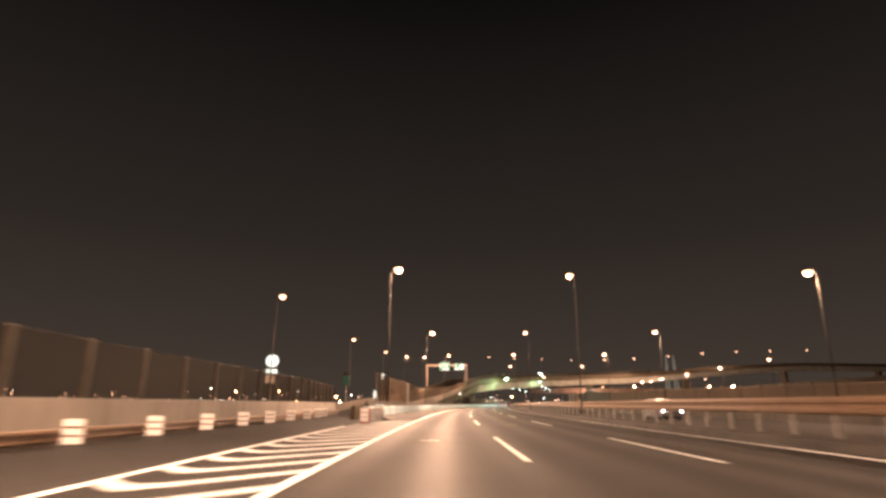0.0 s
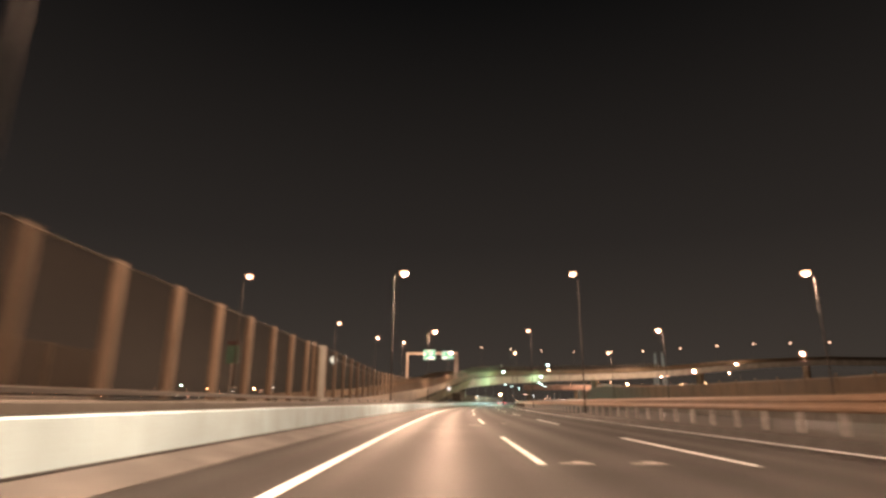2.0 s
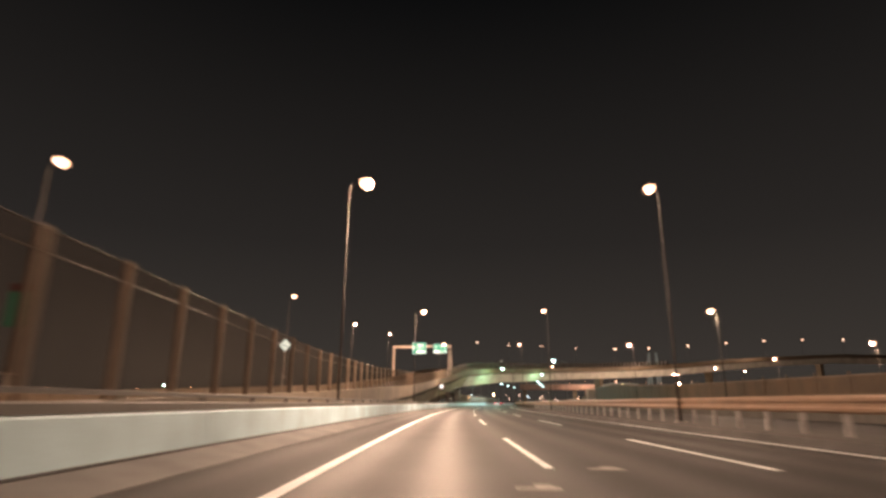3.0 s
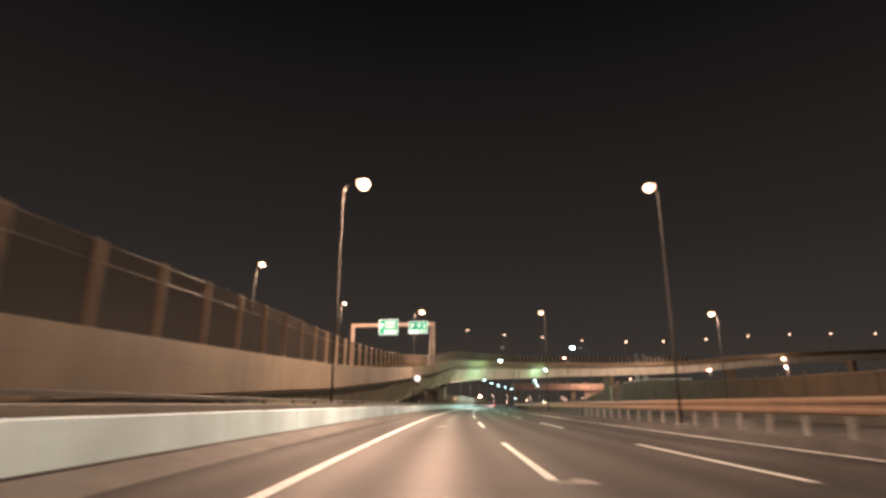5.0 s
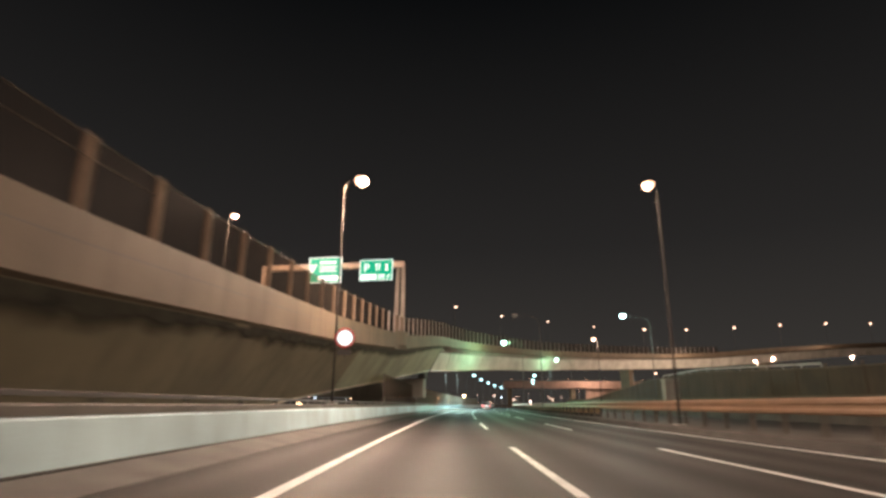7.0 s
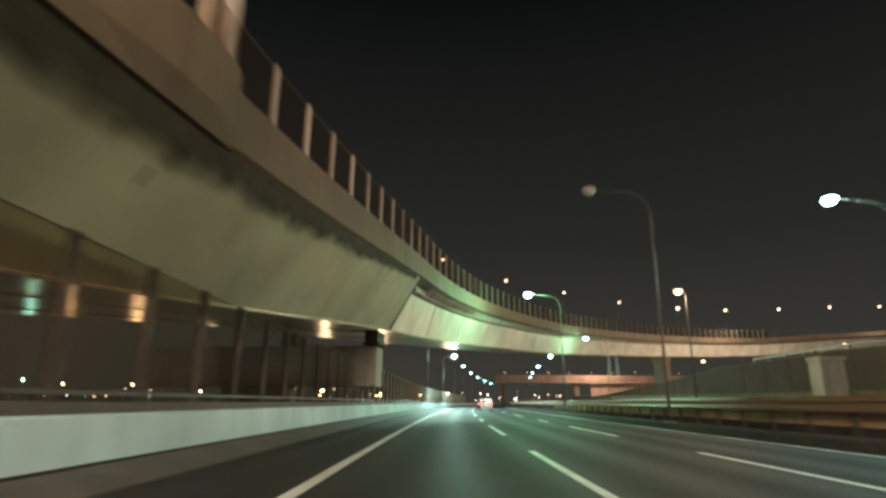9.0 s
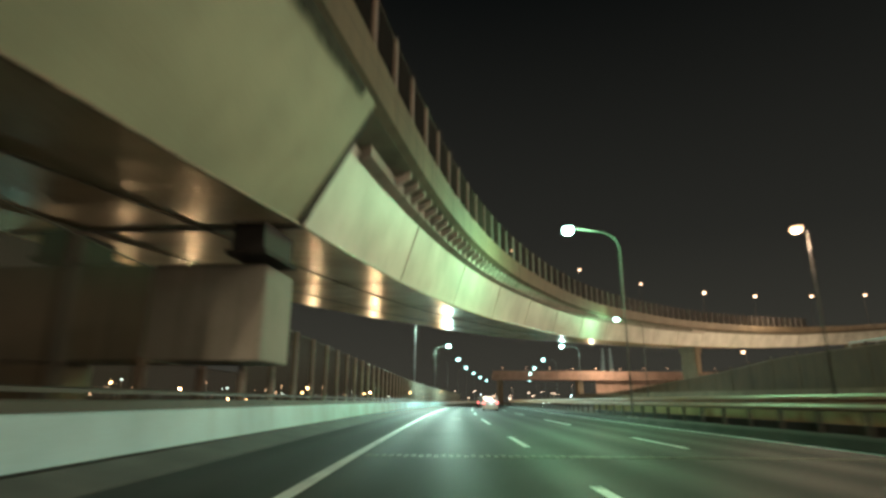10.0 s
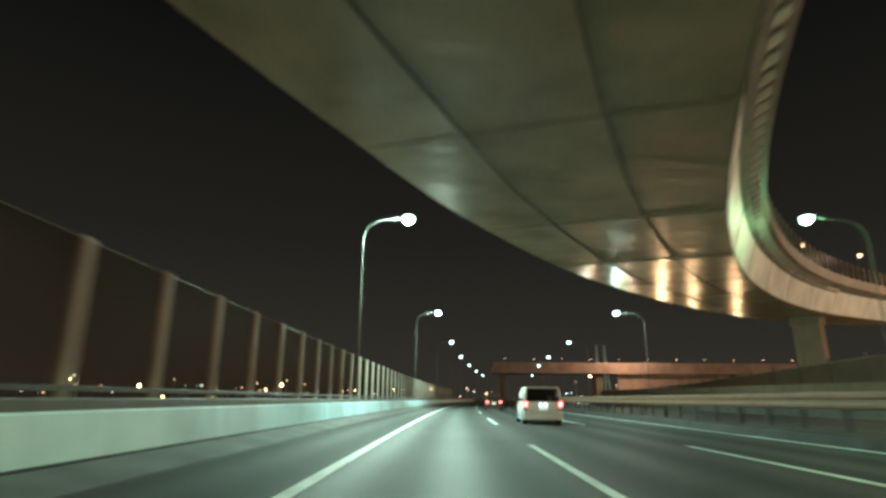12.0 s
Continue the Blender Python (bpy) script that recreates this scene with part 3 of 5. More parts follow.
para = thing("slip_road_parapet", "pale concrete parapet of the slip road", "parapet", kind="structure")
st = spread(-178, 420, 9.97)
for a, b in zip(st, st[1:]):
    for side in (0, 1):
        prof = [(0.0, 0.0), (0.0, -1.22), (0.28, -1.36), (0.28, -0.95), (0.25, 0.0)]
        fn = (lambda u, p, z: slip(u, p, z)) if side == 0 else (lambda u, p, z: slip(u, wide(u) - p, z))
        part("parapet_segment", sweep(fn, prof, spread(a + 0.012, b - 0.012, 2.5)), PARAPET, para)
    part("form_line", sweep(slip, [(-0.003, -0.50), (-0.003, -0.52), (0.03, -0.52), (0.03, -0.50)], spread(a + 0.05, b - 0.05, 2.5)), COPE, para, "thin cast line along the face")

# Box girder, one length to the movement joint and one beyond it.


def girder(name, u0, u1, face, over, drop):
    g = thing(name, "curved box girder with pale painted webs and a glossy soffit", "girder", kind="structure")
    for k, (a, b) in enumerate(zip(spread(u0, u1, 10)[:-1], spread(u0, u1, 10)[1:])):
        s2 = spread(a + 0.01, b - 0.01, 2.5)
        WEB = [(over, drop), (2.05, -4.55), (2.09, -4.55), (over + 0.07, drop)]
        SPREAD = [(0.27, -1.36), (over + 0.15, drop + 0.03), (over + 0.15, -1.3), (0.27, -1.24)]
        # First webs take the wall's darker colour where less light reaches them.
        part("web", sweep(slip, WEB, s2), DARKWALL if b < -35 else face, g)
        part("web", sweep(lambda u, w, z: slip(u, wide(u) - w, z), WEB, s2), face, g)
        part("soffit", sweep(lambda u, f, z: slip(u, 1.98 + (wide(u) - 3.96) * f, z), [(0, -4.56), (1, -4.56), (1, -4.50), (0, -4.50)], s2), SOFFIT, g)
        if over > 0.3:
            part("cantilever", sweep(slip, SPREAD, s2), STAINED, g)
            part("cantilever", sweep(lambda u, w, z: slip(u, wide(u) - w, z), SPREAD, s2), STAINED, g)
        if k and face is GIRDER:
            p, q = slip(a, 1.14, -1.78), slip(a, 2.03, -4.5)
            part("web_seam", tube([p, q], [0.02, 0.02], 6), SEAM, g)
            p, q = slip(a, 2.1, -4.57), slip(a, wide(a) - 2.1, -4.57)
            part("soffit_seam", tube([p, q], [0.022, 0.022], 6), SEAM, g)
    for f in (0.3, 0.68):
        part("soffit_rib", sweep(lambda u, w, z: slip(u, 1.98 + (wide(u) - 3.96) * f + w, z), [(-0.03, -4.55), (0.03, -4.55), (0.03, -4.60), (-0.03, -4.60)], spread(u0, u1, 5)), SEAM, g)
    part("flange", sweep(slip, [(1.93, -4.53), (2.0, -4.53), (2.0, -4.58), (1.93, -4.58)], spread(u0, u1, 2.5)), SEAM, g)
    return g


near_girder = girder("girder_near", -59, -0.12, NEARWEB, 0.13, -1.31)
far_girder = girder("girder_far", 0.12, 330, GIRDER, 1.15, -1.75)
# Mould that has crept down the web from the drip edge.
for a in [k for k in range(-122, -58, 8)] + [k for k in range(-58, -1, 8)]:
    b = min(a + 8, -1)
    bm = bmesh.new()
    film = bm.verts.layers.float.new("film")
    n = b - a
    grid = []
    for k in range(n + 1):
        u = a + (b - a) * k / n
        deep = steps([(-122, 0.1), (-90, 0.16), (-66, 0.3), (-58, 0.24), (-34, 0.24), (-26, 0.36), (-16, 0.28), (-6, 0.18), (0, 0.1)], u)
        col = []
        for i in range(4):
            f = deep * i / 3
            v = bm.verts.new(slip(u, 0.116 + 1.92 * f, -1.306 - 3.24 * f) if a >= -58 else slip(u, 0.125 + 1.9 * batter(u) * (2.8 * f + 0.03) / (steps(TOPS, u) - 0.93), -1.31 - 2.8 * f))
            v[film] = 1 - i / 3
            col.append(v)
        grid.append(col)
    for x, y in zip(grid, grid[1:]):
        for i in range(3):
            bm.faces.new((x[i], x[i + 1], y[i + 1], y[i]))
    part("mould_stain", bm, MOULD, near_girder if a >= -58 else slip_wall, "dark blotchy mould stain")
for u, f, l in ((-28.5, 0.34, 0.9), (-25.0, 0.30, 0.3)):
    bm = bmesh.new()
    film = bm.verts.layers.float.new("film")
    vs = [bm.verts.new(slip(u + a, 0.113 + 1.92 * (f + c), -1.304 - 3.24 * (f + c))) for a, c in ((-0.05, 0), (0.04, -0.02), (0.0, l * 0.34), (-0.08, l * 0.36))]
    for v in vs:
        v[film] = 0.62
    bm.faces.new(vs)
    part("stain", bm, MOULD, near_girder, "dark stain")
part("edge_beam", sweep(slip, [(0.84, -1.5), (0.84, -1.92), (1.20, -2.04), (1.24, -1.72)], spread(2, 110, 2.5)), CONCRETE, far_girder)
part("end_gap", sweep(slip, [(0.255, -1.3), (0.255, -1.39), (0.26, -1.5), (2.0, -4.6), (10.2, -4.6), (10.9, -1.5)], [-0.14, 0.14]), DARK, far_girder, "dark movement joint")
br = None
for i in range(120):
    u = 5 + i * 1.15
    if u > 105:
        break
    m = facing(slip(u, 0), radians(steps(TURNING, u)))
    if br is None:
        bm = bmesh.new()
        vs = [[bm.verts.new((-w, t, z)) for w, z in ((0.30, -1.37), (0.86, -1.56), (0.86, -1.90), (0.80, -1.88), (0.32, -1.60))] for t in (-0.08, 0.08)]
        bm.faces.new(vs[0])
        bm.faces.new(vs[1])
        for k in range(5):
            bm.faces.new((vs[0][k], vs[0][(k + 1) % 5], vs[1][(k + 1) % 5], vs[1][k]))
        ob = part("bracket", bm, CONCRETE, far_girder)
        br = ob.data
        ob.matrix_local = m
    else:
        share("bracket", br, far_girder, m)

# Piers.


def pier(name, label, c, h, z_top, half_len, thick, col_half, cap=2.4, face=PIERMAT):
    p = thing(name, label, "bridge pier", kind="structure", at=facing(Vector((c.x, c.y, 0)), h))
    part("cap_beam", boxed(-half_len, half_len, -thick, thick, z_top - cap, z_top, bevel=0.06), face, p)
    part("column", boxed(-col_half, col_half, -thick * 0.8, thick * 0.8, -0.4, z_top - cap + 0.05, bevel=0.15), face, p)
    return p


pc = slip(0, 10.4)
pc += Vector((math.sin(radians(12)), math.cos(radians(12)), 0)) * 0.55
pier("bridge_pier", "grey concrete pier with an overhanging cap beam", pc, radians(12), 4.35, 7.6, 0.95, 2.2)
for k in (-1, 1):
    b = thing("bridge_bearing", "dark bridge bearing on the pier cap", "bearing", "pier bearings", facing(slip(0, 5.5 + 2.6 * k), radians(15)) @ Matrix.Translation((0, 0, 0)))
    b.location.z = 4.35
    part("plate", boxed(-0.5, 0.5, -0.9, 0.9, 0, 0.12), DARK, b)
    part("block", boxed(-0.4, 0.4, -0.8, 0.8, 0.12, 0.8), RUBBER, b)
for u in (113, 181, 250, 316):
    c = slip(u, 5.75)
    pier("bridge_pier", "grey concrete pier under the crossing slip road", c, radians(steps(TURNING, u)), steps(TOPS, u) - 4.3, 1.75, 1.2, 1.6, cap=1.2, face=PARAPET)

# ---------------------------------------------------------------- lamps


def lamp_post(at, side, tall=11.6, arm=1.2, lit=True, kind="na", radius=0.046, size=1.0):
    """A tapered pole with a short arm that leans over the road. side: +1 the arm points to local +x."""
    name = "street_lamp"
    lab = {"na": "tall tapered steel street lamp with a lit orange sodium head", "hg": "steel street lamp with curved arm and a lit green-white head"}[kind]
    if not lit:
        lab = "steel street lamp with curved arm and an unlit head"
    t = thing(name, lab, "street lamp", "street lamps", at)
    part("base_plate", boxed(-0.22, 0.22, -0.22, 0.22, 0, 0.06, bevel=0.01), STEEL, t)
    if kind == "na":
        pts = [(0, 0, 0), (0, 0, tall * 0.5), (0, 0, tall - 0.4), (side * arm * 0.22, 0, tall - 0.12), (side * (arm - 0.1), 0, tall + 0.04)]
        rad = [radius * 1.7, radius * 1.3, radius * 0.8, radius * 0.75, radius * 0.6]
    else:
        pts = [(0, 0, 0), (0, 0, tall * 0.5), (0, 0, tall - 1.2), (side * 0.25, 0, tall - 0.55), (side * 0.9, 0, tall - 0.15), (side * (arm - 0.3), 0, tall + 0.02)]
        rad = [radius * 1.35, radius * 1.05, radius * 0.8, radius * 0.75, radius * 0.65, radius * 0.55]
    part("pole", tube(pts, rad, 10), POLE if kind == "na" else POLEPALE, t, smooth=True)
    bm = bmesh.new()
    bmesh.ops.create_uvsphere(bm, u_segments=14, v_segments=8, radius=1)
    for v in bm.verts:
        v.co = Vector((side * arm + v.co.x * 0.38 * size, v.co.y * 0.21 * size, tall + 0.03 + max(v.co.z, -0.15) * 0.17))
    hd = part("head", bm, STEEL, t, smooth=True)
    # Lens enlarged and rimmed orange to stand for the glare around it.
    bm = bmesh.new()
    bmesh.ops.create_uvsphere(bm, u_segments=14, v_segments=8, radius=1)
    for v in bm.verts:
        v.co = Vector((side * arm + side * 0.04 + v.co.x * 0.36 * size, v.co.y * 0.32 * size, tall - 0.02 + min(v.co.z, 0.4) * 0.30 * size))
    part("lens", bm, (GLARE_BOWL_NA if kind == "na" else GLOW_HG) if lit else LENS_OFF, hd, "glowing lens" if lit else "dull unlit lens", smooth=True)
    if lit and kind == "na":
        bm = bmesh.new()
        bmesh.ops.create_uvsphere(bm, u_segments=14, v_segments=8, radius=1)
        for v in bm.verts:
            v.co = Vector((side * arm + side * 0.04 + v.co.x * 0.25 * size, v.co.y * 0.335 * size, tall - 0.09 * size + v.co.z * 0.235 * size))
        part("burner_window", bm, GLOW_NA, hd, "bright yellow-white window of the lamp", smooth=True)
    return t


def glow(p, col, power, radius=0.25):
    L = bpy.data.lights.new("lamp_light", "POINT")
    L.energy, L.color, L.shadow_soft_size = power, col, radius
    ob = new("lamp_light", L)
    ob.location = p
    return ob


NA_S = [(7.0, 12.0, -8.7), (45.6, 12.0, -4.6), (85.8, 11.6, -4.36), (125.8, 11.5, -4.33), (167.0, 11.85, -4.55)]
RIGHT_S = [(7.0, 10.2), (47.2, 10.2), (87.2, 10.2), (127.2, 10.2), (167.6, 9.95)]
for s, top, head in NA_S:
    h = heading(s)
    if s > 36:
        lamp_post(facing(by_face(s, -0.16, 1.05), h), 1, top - 1.05, head - steps(FACE, s) + 0.16, radius=0.034, size=0.95)
    else:
        lamp_post(facing(road(s, -9.95, -0.3), h), 1, 12.2, 0.6)
    glow(road(s, head + (1.6 if s < 150 else 1.1), top - 0.6), SODIUM, 14500)
for s, head in RIGHT_S:
    lamp_post(facing(road(s, head + 0.35, 0.25), heading(s)), -1, 11.6, 0.35, radius=0.036, size=0.8)
    glow(road(s, head - 1.0, 11.2), SODIUM, 700)
for s in (-32,):
    glow(road(s, -9.0, 11.2), SODIUM, 11500)
    lamp_post(facing(road(s, -9.95, -0.3), heading(s)), 1, 11.8, 0.95)
for s, o in ((6, 30.6), (46.5, 30.6), (87.5, 30.6), (128, 30.8), (169.5, 31.4), (237.5, 22.7)):
    lamp_post(facing(road(s, o, -0.3), heading(s)), -1, 12.3, 0.6)
    glow(road(s, o - 0.7, 11.0), SODIUM, 3200 if s < 200 else 2000)
# Green-white lamps further on.
lamp_post(facing(road(209, 9.85, 0.25), heading(209)), -1, 11.4, 3.0, lit=False, kind="hg")
lamp_post(facing(road(235, 9.85, 0.25), heading(235)), -1, 10.9, 3.0, kind="hg")
glow(road(235, 6.8, 10.6), (0.60, 1.0, 0.46), 2700)
for s in (275, 312, 349, 386, 423, 460, 497):
    lamp_post(facing(by_face(s, -0.16, 1.05), heading(s)), 1, 10.4, 2.6, kind="hg")
for s in (275, 312, 349, 386, 423, 460, 497):
    lamp_post(facing(road(s, 23.5 if s < 300 else 22.0, 0), heading(s)), -1, 11.4, 3.2, kind="hg")
glow(road(275, -3.0, 10.9), MERCURY, 15000)
glow(road(275, 20.3, 10.9), (0.60, 1.0, 0.46), 800)
glow(road(312, -3.0, 10.9), MERCURY, 13000)
glow(road(312, 18.8, 10.9), MERCURY, 2800)
lamp_post(facing(road(211, 23.6, -0.3), heading(211)), -1, 12.2, 3.2, kind="hg")
glow(road(211, 20.0, 10.9), MERCURY, 1400)
# Lamps of the slip road.
SLIP_HEADS = [(-13.6, 44.4, 9.4), (-13.8, 80.2, 9.9), (-13.2, 115.7, 11.3), (-11.5, 150.2, 13.2), (-8.3, 185.6, 15.9), (18.4, 264.0, 22.2), (32.3, 282.0, 23.2), (48.4, 296.7, 24.2), (66.2, 309.0, 24.7)]
SLIP_HEADS += [(88.0, 321.5, 25.9), (107.5, 330.5, 27.3), (130.9, 339.3, 29.6), (154.5, 346.5, 32.0), (178.0, 352.0, 33.8), (202.0, 357.0, 35.0), (228.0, 361.5, 36.0)]
for i, (hx, hy, hz) in enumerate(SLIP_HEADS):
    foot = -0.3 if i == 0 else hz - (8.0 if i < 5 else 8.6)
    lamp_post(facing(Vector((hx - 0.45, hy, foot)), 0.1 if i < 5 else 0.9), 1, hz - foot, 0.4, radius=0.045, size=0.7 if i < 9 else 1.15)
    if i in (3, 4):
        glow(Vector((hx + 0.4, hy, hz - 0.5)), SODIUM, 3200)
    # Light with no lamp of its own, added before the bridge's face.
    if i in (9, 12):
        glow(Vector((hx + 6, hy - 12, hz - 3)), SODIUM, 9000)

# ---------------------------------------------------------------- sign gantry on the slip road
GA, GB = Vector((-7.9, 195.9, 0)), Vector((5.45, 192.5, 0))
along = (GB - GA).normalized()
gh = -math.atan2(along.y, along.x)
span = (GB - GA).length
gan = thing("sign_gantry", "portal sign gantry over the slip road, orange in the lamp light", "sign gantry", at=facing(GA, gh))
part("column", boxed(-0.25, 0.25, -0.25, 0.25, 6.6, 13.75, bevel=0.08), ORANGED, gan)
for k in (-0.29, 0.29):
    part("column", tube([(span + k, 0, 6.6), (span + k, 0, 10), (span + k * 0.8, 0, 13.9)], [0.23, 0.21, 0.19], 12), CONCRETE, gan, "pale twin column", smooth=True)
part("beam", boxed(-0.25, span + 0.35, -0.26, 0.26, 13.6, 14.15, bevel=0.08), ORANGED, gan)
# Pedestal of the gantry, a swelling of the parapet.
bm = bmesh.new()
rings = []
for u, out in ((-28.6, 0.0), (-27.6, 0.07), (-26.7, 0.20), (-25.9, 0.27), (-24.5, 0.27), (-24.0, 0.20), (-23.7, 0.0)):
    rings.append([bm.verts.new(slip(u, w, z)) for w, z in ((0.26, 0.22), (-out - 0.004, 0.22), (-out - 0.004, -0.95), (-0.004, -1.33), (0.26, -1.33))])
for r, q in zip(rings, rings[1:]):
    for i in range(5):
        bm.faces.new((r[i], r[(i + 1) % 5], q[(i + 1) % 5], q[i]))
bm.faces.new(rings[0])
bm.faces.new(rings[-1])
part("pedestal", bm, PARAPET, para, "swollen concrete pedestal of the gantry")


def sign(name, label, m, w, hgt, marks, words=()):
    t = thing(name, label, "road sign", "gantry signs", m)
    part("board", boxed(-w / 2, w / 2, -0.05, 0.05, 0, hgt, bevel=0.02), GREEN, t)
    bmf = bmesh.new()
    for a, b, c, d in ((-w / 2, w / 2, 0, 0.06), (-w / 2, w / 2, hgt - 0.06, hgt), (-w / 2, -w / 2 + 0.06, 0.06, hgt - 0.06), (w / 2 - 0.06, w / 2, 0.06, hgt - 0.06)):
        box(bmf, a, b, -0.062, -0.055, c, d)
    part("border", bmf, SIGNWHITE, t)
    for k, (a, b, c, d, tilt) in enumerate(marks):
        part("bar", boxed(-a / 2, a / 2, -0.066, -0.056, -b / 2, b / 2, m=Matrix.Translation((c, 0, d)) @ Matrix.Rotation(radians(tilt), 4, "Y")), SIGNWHITE, t)
    for text, size, c, d in words:
        cu = bpy.data.curves.new("letter", "FONT")
        cu.body, cu.size, cu.extrude, cu.align_x = text, size, 0.004, "CENTER"
        tmp = new("letter_tmp", cu)
        me = bpy.data.meshes.new_from_object(tmp.evaluated_get(bpy.context.evaluated_depsgraph_get()))
        bpy.data.objects.remove(tmp)
        me.materials.clear()
        me.materials.append(SIGNWHITE)
        ob = new("letter", me)
        ob.parent = t
        ob.matrix_local = Matrix.Translation((c, -0.062, d)) @ Matrix.Rotation(radians(90), 4, "X")
    part("bracket", boxed(-w * 0.3, -w * 0.3 + 0.1, 0.05, 0.3, 0.2, hgt - 0.2), STEEL, t)
    part("bracket", boxed(w * 0.3 - 0.1, w * 0.3, 0.05, 0.3, 0.2, hgt - 0.2), STEEL, t)
    return t


sign("exit_sign", "green exit sign with white arrow and lettering bars", facing(GA + along * span * 0.465 + Vector((0, 0, 12.2)), gh) @ Matrix.Translation((0, -0.42, 0)), 3.3, 2.5,
     [(0.12, 0.95, -1.12, 1.45, 28), (0.12, 0.7, -1.42, 1.35, 0), (0.11, 0.34, -1.28, 1.72, -35)] + [(0.30, 0.26, -0.35 + 0.42 * k, 2.0, 0) for k in range(4)] + [(1.75, 0.07, 0.30, 1.58, 0), (1.6, 0.07, 0.22, 1.36, 0), (1.7, 0.07, 0.30, 1.14, 0), (2.0, 0.42, 0.32, 0.45, 0)])
sign("service_sign", "green service area sign with parking letter and pictograms", facing(GA + along * span * 0.835 + Vector((0, 0, 12.3)), gh) @ Matrix.Translation((0, -0.42, 0)), 3.2, 2.0,
     [(0.07, 0.66, 0.02, 1.28, 0), (0.07, 0.66, 0.30, 1.28, 0), (0.15, 0.24, 0.02, 1.5, 0), (0.12, 0.3, 0.31, 1.48, 0), (0.16, 0.42, 1.02, 1.36, 0), (0.34, 0.10, 1.02, 1.0, 0), (1.5, 0.44, -0.72, 0.36, 0), (0.7, 0.10, 0.55, 0.48, 0), (0.6, 0.08, 0.52, 0.28, 0), (0.10, 0.5, 1.2, 0.40, 40)],
     [("P", 1.1, -0.95, 0.86)])

# Round sign by the barrier with a dark plate under it.
rs = thing("round_sign", "round white speed sign with red rim on a lamp pole", "road sign", at=facing(road(166.5, -4.82, -0.2), heading(166)))


def disc(r, y0, y1, z, sides=28):
    bm = bmesh.new()
    vs = [[bm.verts.new((r * math.cos(t), yy, z + r * math.sin(t))) for t in [2 * math.pi * k / sides for k in range(sides)]] for yy in (y0, y1)]
    bm.faces.new(vs[0])
    bm.faces.new(vs[1])
    for k in range(sides):
        bm.faces.new((vs[0][k], vs[0][(k + 1) % sides], vs[1][(k + 1) % sides], vs[1][k]))
    return bm


SIGNRED = mat("sign_red", (0.5, 0.03, 0.03), 0.4, vary=0.1, scale=5)
part("rim", disc(0.45, -0.02, 0.02, 4.15), SIGNRED, rs)
part("face", disc(0.34, -0.034, -0.022, 4.15), SIGNWHITE, rs)
part("lower_plate", boxed(-0.32, 0.32, -0.02, 0.02, 3.38, 3.62, bevel=0.01), TRIM, rs)
part("stem", tube([(0, 0.06, 3.3), (0, 0.06, 4.6)], [0.035, 0.035], 8), POLE, rs)
for z in (3.75, 4.4):
    part("clamp_arm", tube([(0, 0.06, z), (-0.52, 0.5, z)], [0.025, 0.025], 8), POLE, rs, "steel arm clamped to the lamp pole")
# Round lit sign and plate at the exit lane.
es = thing("exit_round_sign", "bright round white sign with two plates on a pole", "road sign", at=facing(road(47.0, -15.1, -0.05), heading(47)))
part("face", disc(0.52, -0.03, 0.03, 4.5), SIGNWHITE, es)
part("plate", boxed(-0.45, 0.45, -0.03, 0.03, 3.45, 3.8, bevel=0.01), SIGNWHITE, es)
part("lower_plate", boxed(-0.45, 0.45, -0.03, 0.03, 2.7, 3.3, bevel=0.01), REFLECT, es)
part("stem", tube([(0, 0.08, 0), (0, 0.08, 5.0)], [0.05, 0.05], 8), STEEL, es)
gs = thing("green_exit_board", "small green board on a post beside the slip road", "road sign", at=facing(road(80.0, -15.9, -0.3), heading(80)))
part("board", boxed(-0.45, 0.45, -0.04, 0.04, 3.9, 5.2, bevel=0.02), GREENDIM, gs)
part("top_plate", boxed(-0.45, 0.45, -0.04, 0.04, 5.204, 5.5, bevel=0.01), CARDARK, gs, "dark red top plate")
part("stem", tube([(0, 0.08, 0), (0, 0.08, 5.2)], [0.06, 0.06], 8), STEEL, gs)

ds = thing("diamond_sign", "lit white diamond plate on a post of the slip road", "road sign", at=facing(Vector((-13.6, 115.2, 1.35)), heading(115)))
part("plate", boxed(-0.42, 0.42, -0.03, 0.03, -0.42, 0.42, m=Matrix.Translation((0, 0, 5.0)) @ Matrix.Rotation(radians(45), 4, "Y")), SIGNWHITE, ds)
part("stem", tube([(0, 0.06, -1.2), (0, 0.06, 5.0)], [0.05, 0.05], 8), STEEL, ds)
wl = thing("warning_plate", "narrow white warning plate with red bars at the fence's start", "warning sign", at=facing(by_face(39.6, -0.25, 1.05), heading(39)) @ Matrix.Scale(0.68, 4))
part("plate", boxed(-0.15, 0.15, -0.02, 0.02, 0.55, 1.25, bevel=0.01), SIGNWHITE, wl)
for k in range(4):
    zb = 0.60 + 0.12 * k + (0.12 if k > 1 else 0)
    part("red_bar", boxed(-0.12, 0.12, -0.034, -0.022, zb, zb + 0.06, m=Matrix.Translation((0, 0, zb)) @ Matrix.Rotation(radians(-12), 4, "Y") @ Matrix.Translation((0, 0, -zb))), SIGNRED, wl)
part("stem", tube([(0, 0.05, 0), (0, 0.05, 1.2)], [0.03, 0.03], 8), STEEL, wl)

